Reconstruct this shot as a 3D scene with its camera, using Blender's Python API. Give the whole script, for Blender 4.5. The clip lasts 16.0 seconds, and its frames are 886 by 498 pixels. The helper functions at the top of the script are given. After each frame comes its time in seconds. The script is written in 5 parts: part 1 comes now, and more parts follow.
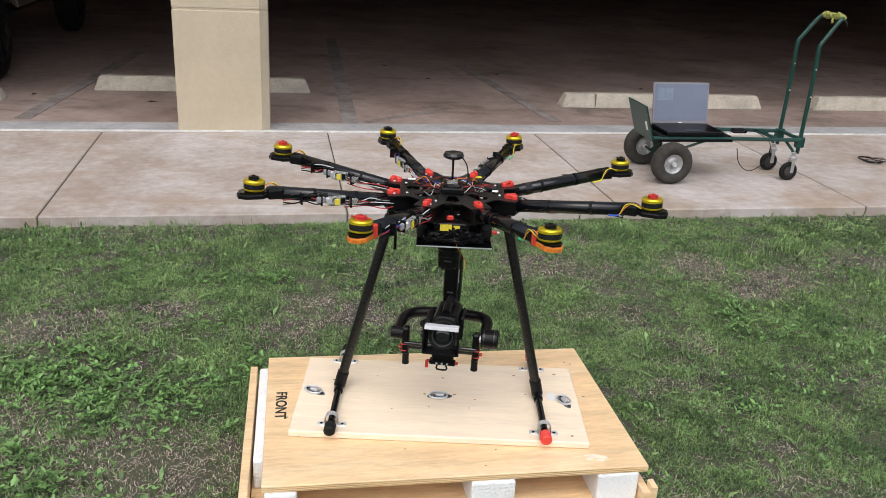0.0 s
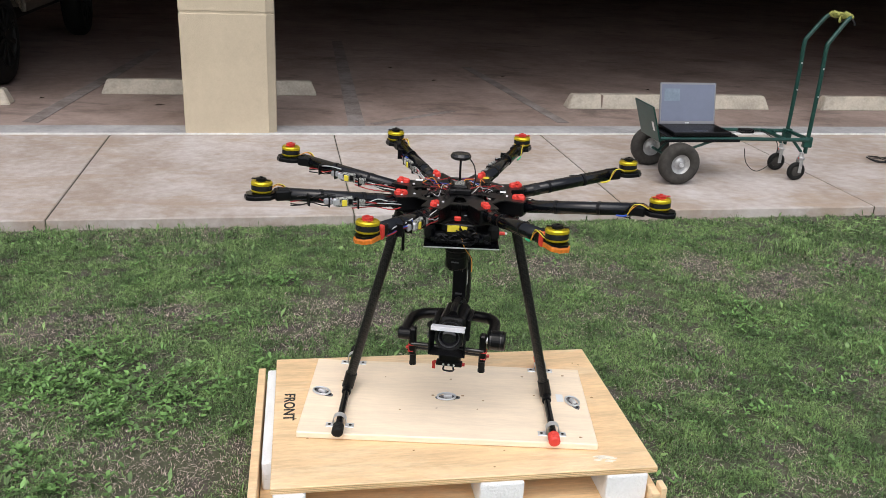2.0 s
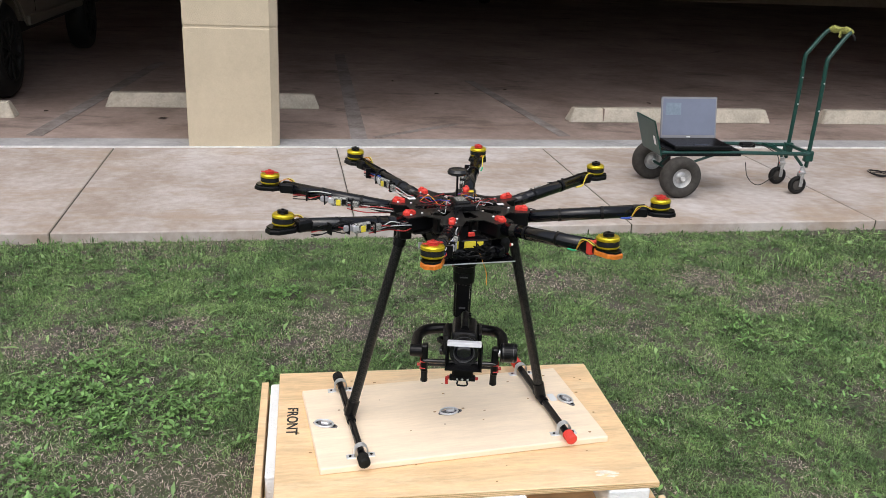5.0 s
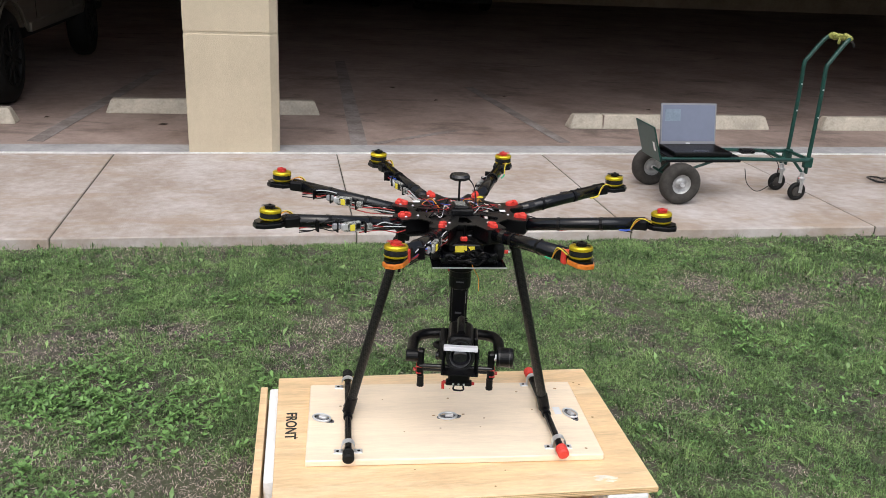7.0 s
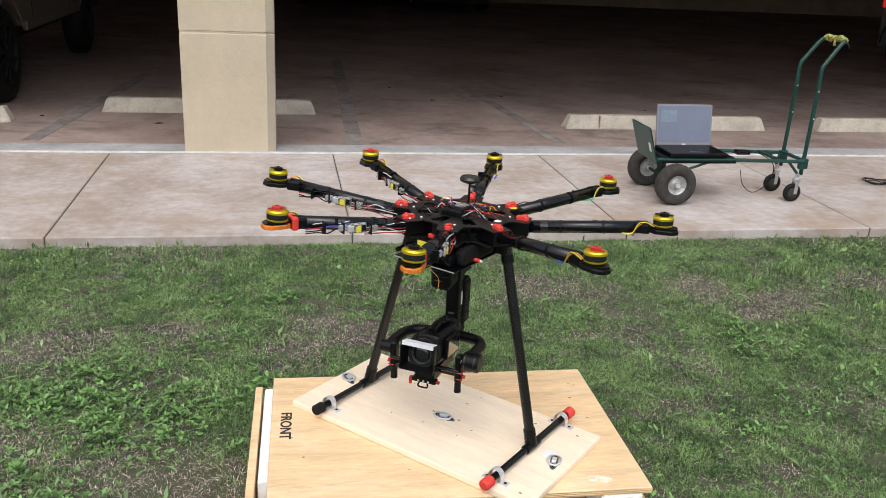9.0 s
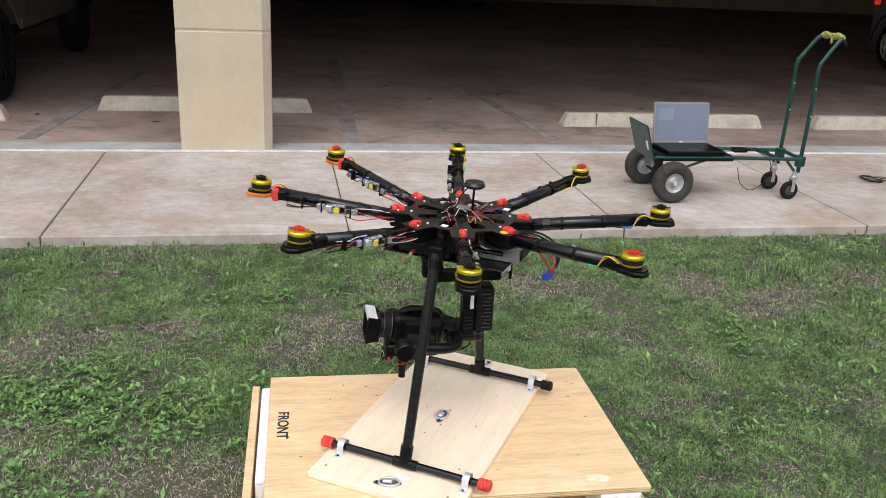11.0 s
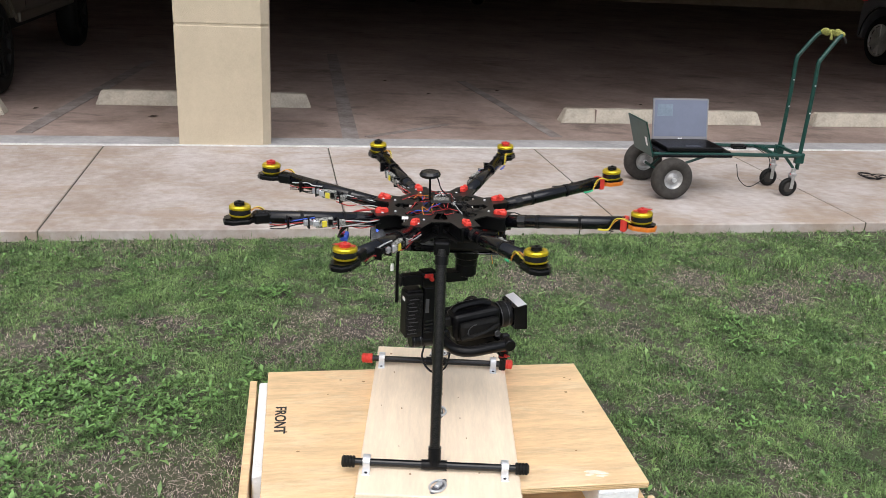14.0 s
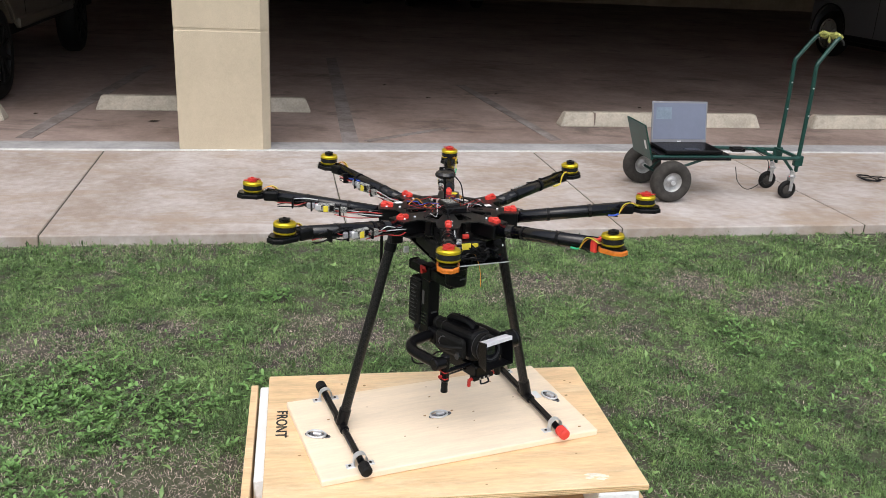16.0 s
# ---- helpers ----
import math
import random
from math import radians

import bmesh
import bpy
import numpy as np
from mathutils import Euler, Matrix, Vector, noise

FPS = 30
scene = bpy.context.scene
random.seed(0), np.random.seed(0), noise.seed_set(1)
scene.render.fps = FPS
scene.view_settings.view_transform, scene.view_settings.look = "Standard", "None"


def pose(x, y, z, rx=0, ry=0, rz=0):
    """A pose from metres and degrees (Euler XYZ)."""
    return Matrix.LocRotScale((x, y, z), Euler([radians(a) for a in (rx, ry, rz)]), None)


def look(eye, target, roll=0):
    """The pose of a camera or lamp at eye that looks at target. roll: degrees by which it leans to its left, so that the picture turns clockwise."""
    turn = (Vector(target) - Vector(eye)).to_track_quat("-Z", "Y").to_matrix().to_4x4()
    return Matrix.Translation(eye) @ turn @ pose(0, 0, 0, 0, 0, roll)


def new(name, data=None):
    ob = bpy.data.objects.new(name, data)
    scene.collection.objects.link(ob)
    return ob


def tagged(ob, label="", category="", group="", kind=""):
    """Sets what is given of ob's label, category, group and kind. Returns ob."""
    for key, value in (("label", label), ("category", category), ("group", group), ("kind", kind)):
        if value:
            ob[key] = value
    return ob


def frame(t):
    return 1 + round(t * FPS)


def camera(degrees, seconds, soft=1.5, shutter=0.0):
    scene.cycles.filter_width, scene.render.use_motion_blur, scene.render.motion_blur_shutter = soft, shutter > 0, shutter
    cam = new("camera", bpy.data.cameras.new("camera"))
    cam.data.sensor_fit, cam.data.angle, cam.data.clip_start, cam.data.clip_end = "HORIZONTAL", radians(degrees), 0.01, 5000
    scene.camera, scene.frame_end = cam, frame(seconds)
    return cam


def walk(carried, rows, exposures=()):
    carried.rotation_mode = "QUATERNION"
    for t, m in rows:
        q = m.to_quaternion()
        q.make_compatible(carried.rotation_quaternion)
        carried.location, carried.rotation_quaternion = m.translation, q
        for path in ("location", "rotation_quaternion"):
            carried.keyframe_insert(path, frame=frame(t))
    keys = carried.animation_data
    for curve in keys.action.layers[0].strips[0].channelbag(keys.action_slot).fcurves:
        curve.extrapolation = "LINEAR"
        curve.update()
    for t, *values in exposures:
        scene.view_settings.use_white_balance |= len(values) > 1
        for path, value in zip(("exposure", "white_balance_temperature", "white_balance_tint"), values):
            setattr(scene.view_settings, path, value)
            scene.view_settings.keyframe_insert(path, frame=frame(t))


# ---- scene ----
EXPOSURES = [(0.0, 0.30), (4.0, 0.33), (7.0, 0.39), (16.0, 0.41)]
cam = camera(54.45, 16.0, soft=0.6, shutter=0.35)
PATH = [
    (0, pose(-0.0131, -2.1660, 1.5870, 69.076, -2.786, 1.045)),
    (0.5, pose(-0.0116, -2.1639, 1.5835, 69.175, -2.709, 1.104)),
    (1, pose(-0.0150, -2.1631, 1.5856, 69.207, -2.692, 1.167)),
    (1.5, pose(-0.0166, -2.1664, 1.5867, 69.180, -2.474, 1.324)),
    (2, pose(-0.0159, -2.1654, 1.5839, 69.194, -2.419, 1.369)),
    (2.5, pose(-0.0145, -2.1668, 1.5885, 69.343, -2.446, 1.329)),
    (3, pose(-0.0118, -2.1699, 1.5891, 69.629, -2.438, 1.385)),
    (3.5, pose(-0.0158, -2.1706, 1.5943, 69.729, -2.526, 1.361)),
    (4, pose(-0.0194, -2.1751, 1.5996, 69.860, -2.492, 1.376)),
    (6.5, pose(-0.0172, -2.1773, 1.5934, 70.243, -2.495, 1.651)),
    (7, pose(-0.0149, -2.1807, 1.5932, 70.423, -2.489, 1.533)),
    (7.5, pose(-0.0160, -2.1774, 1.5897, 70.417, -2.617, 1.447)),
    (8, pose(-0.0161, -2.1778, 1.5907, 70.431, -2.713, 1.423)),
    (8.5, pose(-0.0140, -2.1797, 1.5932, 70.412, -2.814, 1.387)),
    (9, pose(-0.0118, -2.1821, 1.5953, 70.426, -2.722, 1.357)),
    (11.5, pose(-0.0139, -2.1712, 1.5893, 70.320, -2.729, 0.992)),
    (12, pose(-0.0117, -2.1725, 1.5873, 70.404, -2.779, 0.842)),
    (12.5, pose(-0.0133, -2.1769, 1.5901, 70.338, -2.775, 0.918)),
    (13, pose(-0.0117, -2.1742, 1.5893, 70.160, -2.779, 1.074)),
    (13.5, pose(-0.0084, -2.1666, 1.5895, 69.999, -2.808, 1.177)),
    (14, pose(-0.0130, -2.1670, 1.5863, 70.069, -2.921, 1.099)),
    (14.5, pose(-0.0190, -2.1694, 1.5868, 70.191, -2.999, 0.981)),
    (15, pose(-0.0178, -2.1718, 1.5910, 70.260, -2.840, 0.882)),
    (15.5, pose(-0.0165, -2.1772, 1.5945, 70.274, -2.732, 0.898)),
    (16, pose(-0.0143, -2.1761, 1.5925, 70.287, -2.722, 1.010)),
]
walk(cam, PATH, exposures=EXPOSURES)

# heading of the turning board and the aircraft, degrees
TURN = [
    (0, -89.0),
    (0.5, -88.7),
    (1, -88.8),
    (1.5, -89.4),
    (2, -89.3),
    (2.5, -88.6),
    (3, -86.4),
    (3.5, -83.5),
    (4, -80.3),
    (5.25, -73.0),
    (6.5, -76.2),
    (7, -82.3),
    (7.5, -91.3),
    (8, -100.4),
    (8.5, -111.5),
    (9, -123.8),
    (10.25, -173.0),
    (11.5, -220.2),
    (12, -241.4),
    (12.5, -265.7),
    (13, -297.6),
    (13.5, -329.2),
    (14, -359.0),
    (14.5, -379.0),
    (15, -393.1),
    (15.5, -409.3),
    (16, -427.1),
]

# ---- light ----
world = bpy.data.worlds.new("overcast_sky")
scene.world = world
world.use_nodes = True
wt = world.node_tree
sky = wt.nodes.new("ShaderNodeTexSky")
sky.sky_type = 'NISHITA'
sky.sun_disc = False
sky.sun_elevation = radians(58)
sky.sun_rotation = radians(200)
sky.dust_density = 4.0
pale = wt.nodes.new("ShaderNodeHueSaturation")
pale.inputs["Saturation"].default_value = 0.5
wt.links.new(sky.outputs["Color"], pale.inputs["Color"])
wt.links.new(pale.outputs["Color"], wt.nodes["Background"].inputs["Color"])
wt.nodes["Background"].inputs["Strength"].default_value = 0.15
sun = new("sun", bpy.data.lights.new("sun", 'SUN'))
sun.data.energy = 0.85
sun.data.angle = radians(45)
sun.data.color = (0.975, 0.98, 1.0)
sun.matrix_world = look((2.5, -5.5, 8.5), (0, 0, 0))


# ---- materials ----
def mat(name, base, rough=0.6, metal=0.0, vary=0.0, scale=8.0, bump=0.0, bscale=60.0, dark=None, spread=0.5,
        coat=0.0, island=0.0, obj_random=0.0, spec=0.5, stretch=(1, 1, 1), stain=None, speck=None):
    m = bpy.data.materials.new(name)
    m.use_nodes = True
    nt = m.node_tree
    b = nt.nodes["Principled BSDF"]
    b.inputs["Base Color"].default_value = (*base, 1)
    b.inputs["Roughness"].default_value = rough
    b.inputs["Metallic"].default_value = metal
    b.inputs["Coat Weight"].default_value = coat
    b.inputs["Specular IOR Level"].default_value = spec
    tc = nt.nodes.new("ShaderNodeTexCoord")
    mp = nt.nodes.new("ShaderNodeMapping")
    mp.inputs["Scale"].default_value = stretch
    nt.links.new(tc.outputs["Object"], mp.inputs["Vector"])
    last = None
    if vary > 0 or dark:
        n1 = nt.nodes.new("ShaderNodeTexNoise")
        n1.inputs["Scale"].default_value = scale
        n1.inputs["Detail"].default_value = 6
        n1.inputs["Roughness"].default_value = 0.65
        nt.links.new(mp.outputs["Vector"], n1.inputs["Vector"])
        n2 = nt.nodes.new("ShaderNodeTexNoise")
        n2.inputs["Scale"].default_value = scale * 9.3
        n2.inputs["Detail"].default_value = 4
        nt.links.new(mp.outputs["Vector"], n2.inputs["Vector"])
        add = nt.nodes.new("ShaderNodeMath")
        add.operation = 'MULTIPLY_ADD'
        add.inputs[1].default_value = 0.35
        nt.links.new(n2.outputs["Fac"], add.inputs[0])
        nt.links.new(n1.outputs["Fac"], add.inputs[2])
        ramp = nt.nodes.new("ShaderNodeValToRGB")
        lo = dark or tuple(c * (1 - vary) for c in base)
        hi = tuple(min(1, c * (1 + vary * 0.6)) for c in base)
        ramp.color_ramp.elements[0].position = 0.68 - spread * 0.4
        ramp.color_ramp.elements[1].position = 0.68 + spread * 0.4
        ramp.color_ramp.elements[0].color = (*lo, 1)
        ramp.color_ramp.elements[1].color = (*hi, 1)
        nt.links.new(add.outputs[0], ramp.inputs["Fac"])
        last = ramp.outputs["Color"]
    if stain:
        colour, size, level, amount, squash = stain
        mq = nt.nodes.new("ShaderNodeMapping")
        mq.inputs["Scale"].default_value = squash
        mq.inputs["Location"].default_value = (3.1, 7.7, 0)
        nt.links.new(tc.outputs["Object"], mq.inputs["Vector"])
        ns = nt.nodes.new("ShaderNodeTexNoise")
        ns.inputs["Scale"].default_value = size
        ns.inputs["Detail"].default_value = 8
        ns.inputs["Roughness"].default_value = 0.7
        ns.inputs["Distortion"].default_value = 0.6
        nt.links.new(mq.outputs["Vector"], ns.inputs["Vector"])
        mr = nt.nodes.new("ShaderNodeMapRange")
        mr.inputs["From Min"].default_value = level
        mr.inputs["From Max"].default_value = level + 0.14
        mr.inputs["To Max"].default_value = amount
        nt.links.new(ns.outputs["Fac"], mr.inputs["Value"])
        mx = nt.nodes.new("ShaderNodeMix")
        mx.data_type = 'RGBA'
        nt.links.new(mr.outputs["Result"], mx.inputs["Factor"])
        if last:
            nt.links.new(last, mx.inputs["A"])
        else:
            mx.inputs["A"].default_value = (*base, 1)
        mx.inputs["B"].default_value = (*colour, 1)
        last = mx.outputs["Result"]
    if speck:
        size, amount = speck
        np_ = nt.nodes.new("ShaderNodeTexNoise")
        np_.inputs["Scale"].default_value = size
        np_.inputs["Detail"].default_value = 5
        np_.inputs["Roughness"].default_value = 0.8
        nt.links.new(mp.outputs["Vector"], np_.inputs["Vector"])
        ms = nt.nodes.new("ShaderNodeMapRange")
        ms.inputs["From Min"].default_value = 0.3
        ms.inputs["From Max"].default_value = 0.7
        ms.inputs["To Min"].default_value = 1 - amount
        ms.inputs["To Max"].default_value = 1 + amount
        nt.links.new(np_.outputs["Fac"], ms.inputs["Value"])
        hv = nt.nodes.new("ShaderNodeHueSaturation")
        nt.links.new(ms.outputs["Result"], hv.inputs["Value"])
        if last:
            nt.links.new(last, hv.inputs["Color"])
        else:
            hv.inputs["Color"].default_value = (*base, 1)
        last = hv.outputs["Color"]
    if island or obj_random:
        src = nt.nodes.new("ShaderNodeNewGeometry" if island else "ShaderNodeObjectInfo")
        k = island or obj_random
        mr = nt.nodes.new("ShaderNodeMapRange")
        mr.inputs["To Min"].default_value = 1 - k
        mr.inputs["To Max"].default_value = 1 + k
        nt.links.new(src.outputs["Random Per Island" if island else "Random"], mr.inputs["Value"])
        hs = nt.nodes.new("ShaderNodeHueSaturation")
        nt.links.new(mr.outputs["Result"], hs.inputs["Value"])
        if last:
            nt.links.new(last, hs.inputs["Color"])
        else:
            hs.inputs["Color"].default_value = (*base, 1)
        last = hs.outputs["Color"]
    if last:
        nt.links.new(last, b.inputs["Base Color"])
    if bump > 0:
        nb = nt.nodes.new("ShaderNodeTexNoise")
        nb.inputs["Scale"].default_value = bscale
        nb.inputs["Detail"].default_value = 5
        nt.links.new(mp.outputs["Vector"], nb.inputs["Vector"])
        bp = nt.nodes.new("ShaderNodeBump")
        bp.inputs["Strength"].default_value = bump
        bp.inputs["Distance"].default_value = 0.01
        nt.links.new(nb.outputs["Fac"], bp.inputs["Height"])
        nt.links.new(bp.outputs["Normal"], b.inputs["Normal"])
    return m


# soil brown, darkened further to paint in deeper shade between the grass blades
SOIL = mat("soil", (0.088, 0.073, 0.065), 0.95, vary=0.5, scale=5, bump=0.9, bscale=50, dark=(0.036, 0.031, 0.028), stain=((0.075, 0.095, 0.042), 3.5, 0.42, 0.6, (1, 1, 1)))
GRASS = mat("grass_blades", (0.162, 0.248, 0.092), 0.5, vary=0.42, scale=5.0, dark=(0.085, 0.148, 0.054), spread=0.32, island=0.75, spec=0.35)
STRAW = mat("dry_grass", (0.42, 0.35, 0.305), 0.8, island=0.7, spec=0.2)
WEED = mat("weed_leaves", (0.125, 0.24, 0.07), 0.5, island=0.6, spec=0.4)
WALK = mat("broom_concrete", (0.46, 0.427, 0.416), 0.85, vary=0.25, scale=1.5, bump=0.35, bscale=140, dark=(0.345, 0.28, 0.235), spread=0.42, stain=((0.37, 0.285, 0.215), 1.5, 0.49, 0.7, (0.8, 2.4, 1)), obj_random=0.04, speck=(28, 0.08))

SLAB = mat("garage_concrete", (0.30, 0.232, 0.207), 0.62, vary=0.4, scale=0.8, bump=0.15, bscale=90, dark=(0.19, 0.138, 0.118), spread=0.45, stain=((0.05, 0.036, 0.03), 1.4, 0.55, 0.8, (0.7, 1.5, 1)), speck=(22, 0.14))
APRON = mat("trowelled_concrete", (0.37, 0.365, 0.37), 0.8, vary=0.3, scale=3, bump=0.15, bscale=90)
STRIPE = mat("worn_stripe_paint", (0.25, 0.225, 0.22), 0.75, vary=0.3, scale=5, dark=(0.15, 0.125, 0.115), spread=0.4)
WHITE_LINE = mat("chalky_white_paint", (0.66, 0.66, 0.65), 0.85, vary=0.25, scale=9)
STOP_CONC = mat("wheel_stop_concrete", (0.46, 0.415, 0.345), 0.9, vary=0.25, scale=6, bump=0.3, bscale=80, speck=(45, 0.15))
STUCCO = mat("tan_stucco", (0.52, 0.445, 0.33), 0.9, vary=0.1, scale=2.5, bump=0.25, bscale=160, speck=(90, 0.05))
# out of view; kept fairly pale so it bounces light into the garage
CEILING = mat("grey_ceiling", (0.55, 0.52, 0.48), 0.9, vary=0.2, scale=2)
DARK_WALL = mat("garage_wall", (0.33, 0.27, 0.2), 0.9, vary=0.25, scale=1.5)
PLY = mat("plywood", (0.85, 0.60, 0.345), 0.36, vary=0.2, scale=3.0, bump=0.08, bscale=60, stretch=(1, 7, 7), stain=((0.92, 0.74, 0.5), 2.5, 0.5, 0.7, (1, 3, 1)), speck=(16, 0.12))
PLY_EDGE = mat("plywood_edge", (0.62, 0.43, 0.22), 0.8, vary=0.4, scale=10, stretch=(1, 1, 14))
LEAF_BROWN = mat("dry_leaf_brown", (0.06, 0.04, 0.028), 0.8)
KNOT = mat("pine_knot", (0.35, 0.2, 0.09), 0.7)
FOAM = mat("white_foam", (0.86, 0.87, 0.88), 0.8, vary=0.06, scale=14, bump=0.5, bscale=130)
STEEL = mat("zinc_steel", (0.75, 0.76, 0.78), 0.35, metal=0.55, vary=0.15, scale=40)
PAPER = mat("white_paper", (0.8, 0.8, 0.8), 0.7)
INK = mat("black_ink", (0.02, 0.02, 0.02), 0.7)
CARBON = mat("carbon_fibre", (0.0035, 0.004, 0.006), 0.2, vary=0.5, scale=90, spec=0.45)
BLACK = mat("black_plastic", (0.0045, 0.0045, 0.0055), 0.34, vary=0.4, scale=60, bump=0.1, bscale=300, spec=0.22)


def weave_mat(name, size, rough):
    """Twill cloth under resin: two tones of black in a fine check."""
    m = mat(name, (0.004, 0.004, 0.005), rough, spec=0.35)
    nt = m.node_tree
    tc = nt.nodes.new("ShaderNodeTexCoord")
    mp = nt.nodes.new("ShaderNodeMapping")
    mp.inputs["Rotation"].default_value = (0.6, 0.3, 0.78)
    ck = nt.nodes.new("ShaderNodeTexChecker")
    ck.inputs["Scale"].default_value = 1 / size
    ck.inputs["Color1"].default_value = (0.003, 0.003, 0.004, 1)
    ck.inputs["Color2"].default_value = (0.022, 0.021, 0.02, 1)
    nt.links.new(tc.outputs["Object"], mp.inputs["Vector"])
    nt.links.new(mp.outputs["Vector"], ck.inputs["Vector"])
    nt.links.new(ck.outputs["Color"], nt.nodes["Principled BSDF"].inputs["Base Color"])
    return m


WEAVE = weave_mat("carbon_twill", 0.0045, 0.3)
BATTERY = mat("grey_shrink_wrap", (0.36, 0.36, 0.37), 0.4, vary=0.5, scale=25, bump=0.6, bscale=40, dark=(0.12, 0.12, 0.125), spread=0.5)
BLUE_LED = mat("blue_led", (0.02, 0.05, 0.8), 0.3)
BLUE_LED.node_tree.nodes["Principled BSDF"].inputs["Emission Color"].default_value = (0.05, 0.12, 1, 1)
BLUE_LED.node_tree.nodes["Principled BSDF"].inputs["Emission Strength"].default_value = 2.5
BLACK_GLOSS = mat("black_gloss", (0.012, 0.012, 0.013), 0.25)
RUBBER = mat("black_rubber", (0.010, 0.0098, 0.0095), 0.6, vary=0.35, scale=50, spec=0.2)
RED = mat("red_anodised", (0.5, 0.03, 0.025), 0.4, vary=0.1, scale=40)
RED_BRIGHT = mat("red_plastic", (0.7, 0.05, 0.035), 0.5)
ORANGE = mat("orange_tape", (0.72, 0.2, 0.018), 0.45, vary=0.35, scale=60, bump=0.4, bscale=120)
GOLD = mat("yellow_motor_can", (0.66, 0.5, 0.02), 0.28, metal=0.6)
YELLOW = mat("yellow_label", (0.75, 0.62, 0.05), 0.55)
SILVER = mat("silver_tape", (0.68, 0.68, 0.72), 0.3, metal=0.5)
SILVER_GREY = mat("clear_heat_shrink", (0.3, 0.3, 0.32), 0.25, vary=0.4, scale=120)
WIRE_BLUE = mat("blue_wire", (0.03, 0.09, 0.5), 0.5)
WIRE_GREEN = mat("green_wire", (0.03, 0.45, 0.22), 0.5)
WIRE_WHITE = mat("white_wire", (0.52, 0.52, 0.53), 0.5)
WIRE_RED = mat("red_wire", (0.42, 0.03, 0.03), 0.5)
WIRE_ORANGE = mat("orange_wire", (0.75, 0.32, 0.04), 0.5)
BOARDPCB = mat("circuit_board", (0.3, 0.3, 0.28), 0.5, vary=0.7, scale=200, dark=(0.03, 0.03, 0.03), spread=0.2)
GLASS_LENS = mat("lens_glass", (0.008, 0.008, 0.012), 0.05, coat=1.0)
GREEN_PAINT = mat("green_enamel", (0.007, 0.05, 0.04), 0.35, vary=0.3, scale=25)
SCREEN = mat("laptop_screen", (0.17, 0.19, 0.26), 0.2, vary=0.08, scale=3)
YELLOW_RAG = mat("yellow_green_cloth", (0.3, 0.31, 0.08), 0.85, vary=0.35, scale=60)
CAR_TAN = mat("dark_tan_car_paint", (0.13, 0.115, 0.09), 0.35, vary=0.15, scale=2, coat=0.5)
CAR_BLACK = mat("black_car_paint", (0.015, 0.015, 0.016), 0.3, coat=0.6)
CAR_GREY = mat("grey_car_paint", (0.2, 0.2, 0.21), 0.3, metal=0.3, coat=0.6)
# steel darkened in its colour to stand for a shaded recess
RECESS_SHADE = mat("recess_shade_steel", (0.16, 0.165, 0.18), 0.4, metal=0.4, vary=0.3, scale=60)
ALLOY = mat("alloy_rim", (0.7, 0.68, 0.64), 0.3, metal=0.8)
CAR_GLASS = mat("car_glass", (0.02, 0.022, 0.025), 0.08)
LAMP_RED = mat("tail_lamp", (0.7, 0.02, 0.02), 0.3)
LAMP_RED.node_tree.nodes["Principled BSDF"].inputs["Emission Color"].default_value = (1, 0.03, 0.02, 1)
LAMP_RED.node_tree.nodes["Principled BSDF"].inputs["Emission Strength"].default_value = 0.35


# ---- mesh helpers ----
def finish(ob, m, smooth=False):
    ob.data.materials.append(m)
    if smooth:
        for p in ob.data.polygons:
            p.use_smooth = True
    return ob


def mesh_from(name, bm):
    me = bpy.data.meshes.new(name)
    bmesh.ops.recalc_face_normals(bm, faces=bm.faces)
    bm.to_mesh(me)
    bm.free()
    return me


def part(name, bm, material, parent=None, label="", smooth=False):
    ob = new(name, mesh_from(name, bm))
    finish(ob, material, smooth)
    if parent is not None:
        ob.parent = parent
    if label:
        ob["label"] = label
    return ob


def empty(name, m=None):
    ob = new(name)
    ob.empty_display_size = 0.1
    if m is not None:
        ob.matrix_world = m
    return ob


def box(x0, x1, y0, y1, z0, z1, bev=0.0, bm=None, m=None, seg=1):
    own = bmesh.new()
    c = Matrix.Translation(((x0 + x1) / 2, (y0 + y1) / 2, (z0 + z1) / 2)) @ Matrix.Diagonal((x1 - x0, y1 - y0, z1 - z0, 1))
    bmesh.ops.create_cube(own, size=1, matrix=c)
    if bev:
        bmesh.ops.bevel(own, geom=own.edges[:], offset=bev, segments=seg, affect='EDGES', profile=0.5)
    return merge(bm, own, m)


def merge(bm, own, m=None):
    if m is not None:
        bmesh.ops.transform(own, matrix=m, verts=own.verts)
    if bm is None:
        return own
    me = bpy.data.meshes.new("tmp")
    own.to_mesh(me)
    own.free()
    bm.from_mesh(me)
    bpy.data.meshes.remove(me)
    return bm


def rod(a, b, r, r2=None, n=12, bm=None, bev=0.0):
    a, b = Vector(a), Vector(b)
    own = bmesh.new()
    L = (b - a).length
    bmesh.ops.create_cone(own, cap_ends=True, segments=n, radius1=r, radius2=r if r2 is None else r2, depth=L)
    if bev:
        es = [e for e in own.edges if any(len(f.verts) > 4 for f in e.link_faces)]
        bmesh.ops.bevel(own, geom=es, offset=bev, segments=1, affect='EDGES')
    q = (b - a).to_track_quat('Z', 'Y').to_matrix().to_4x4()
    return merge(bm, own, Matrix.Translation((a + b) / 2) @ q)


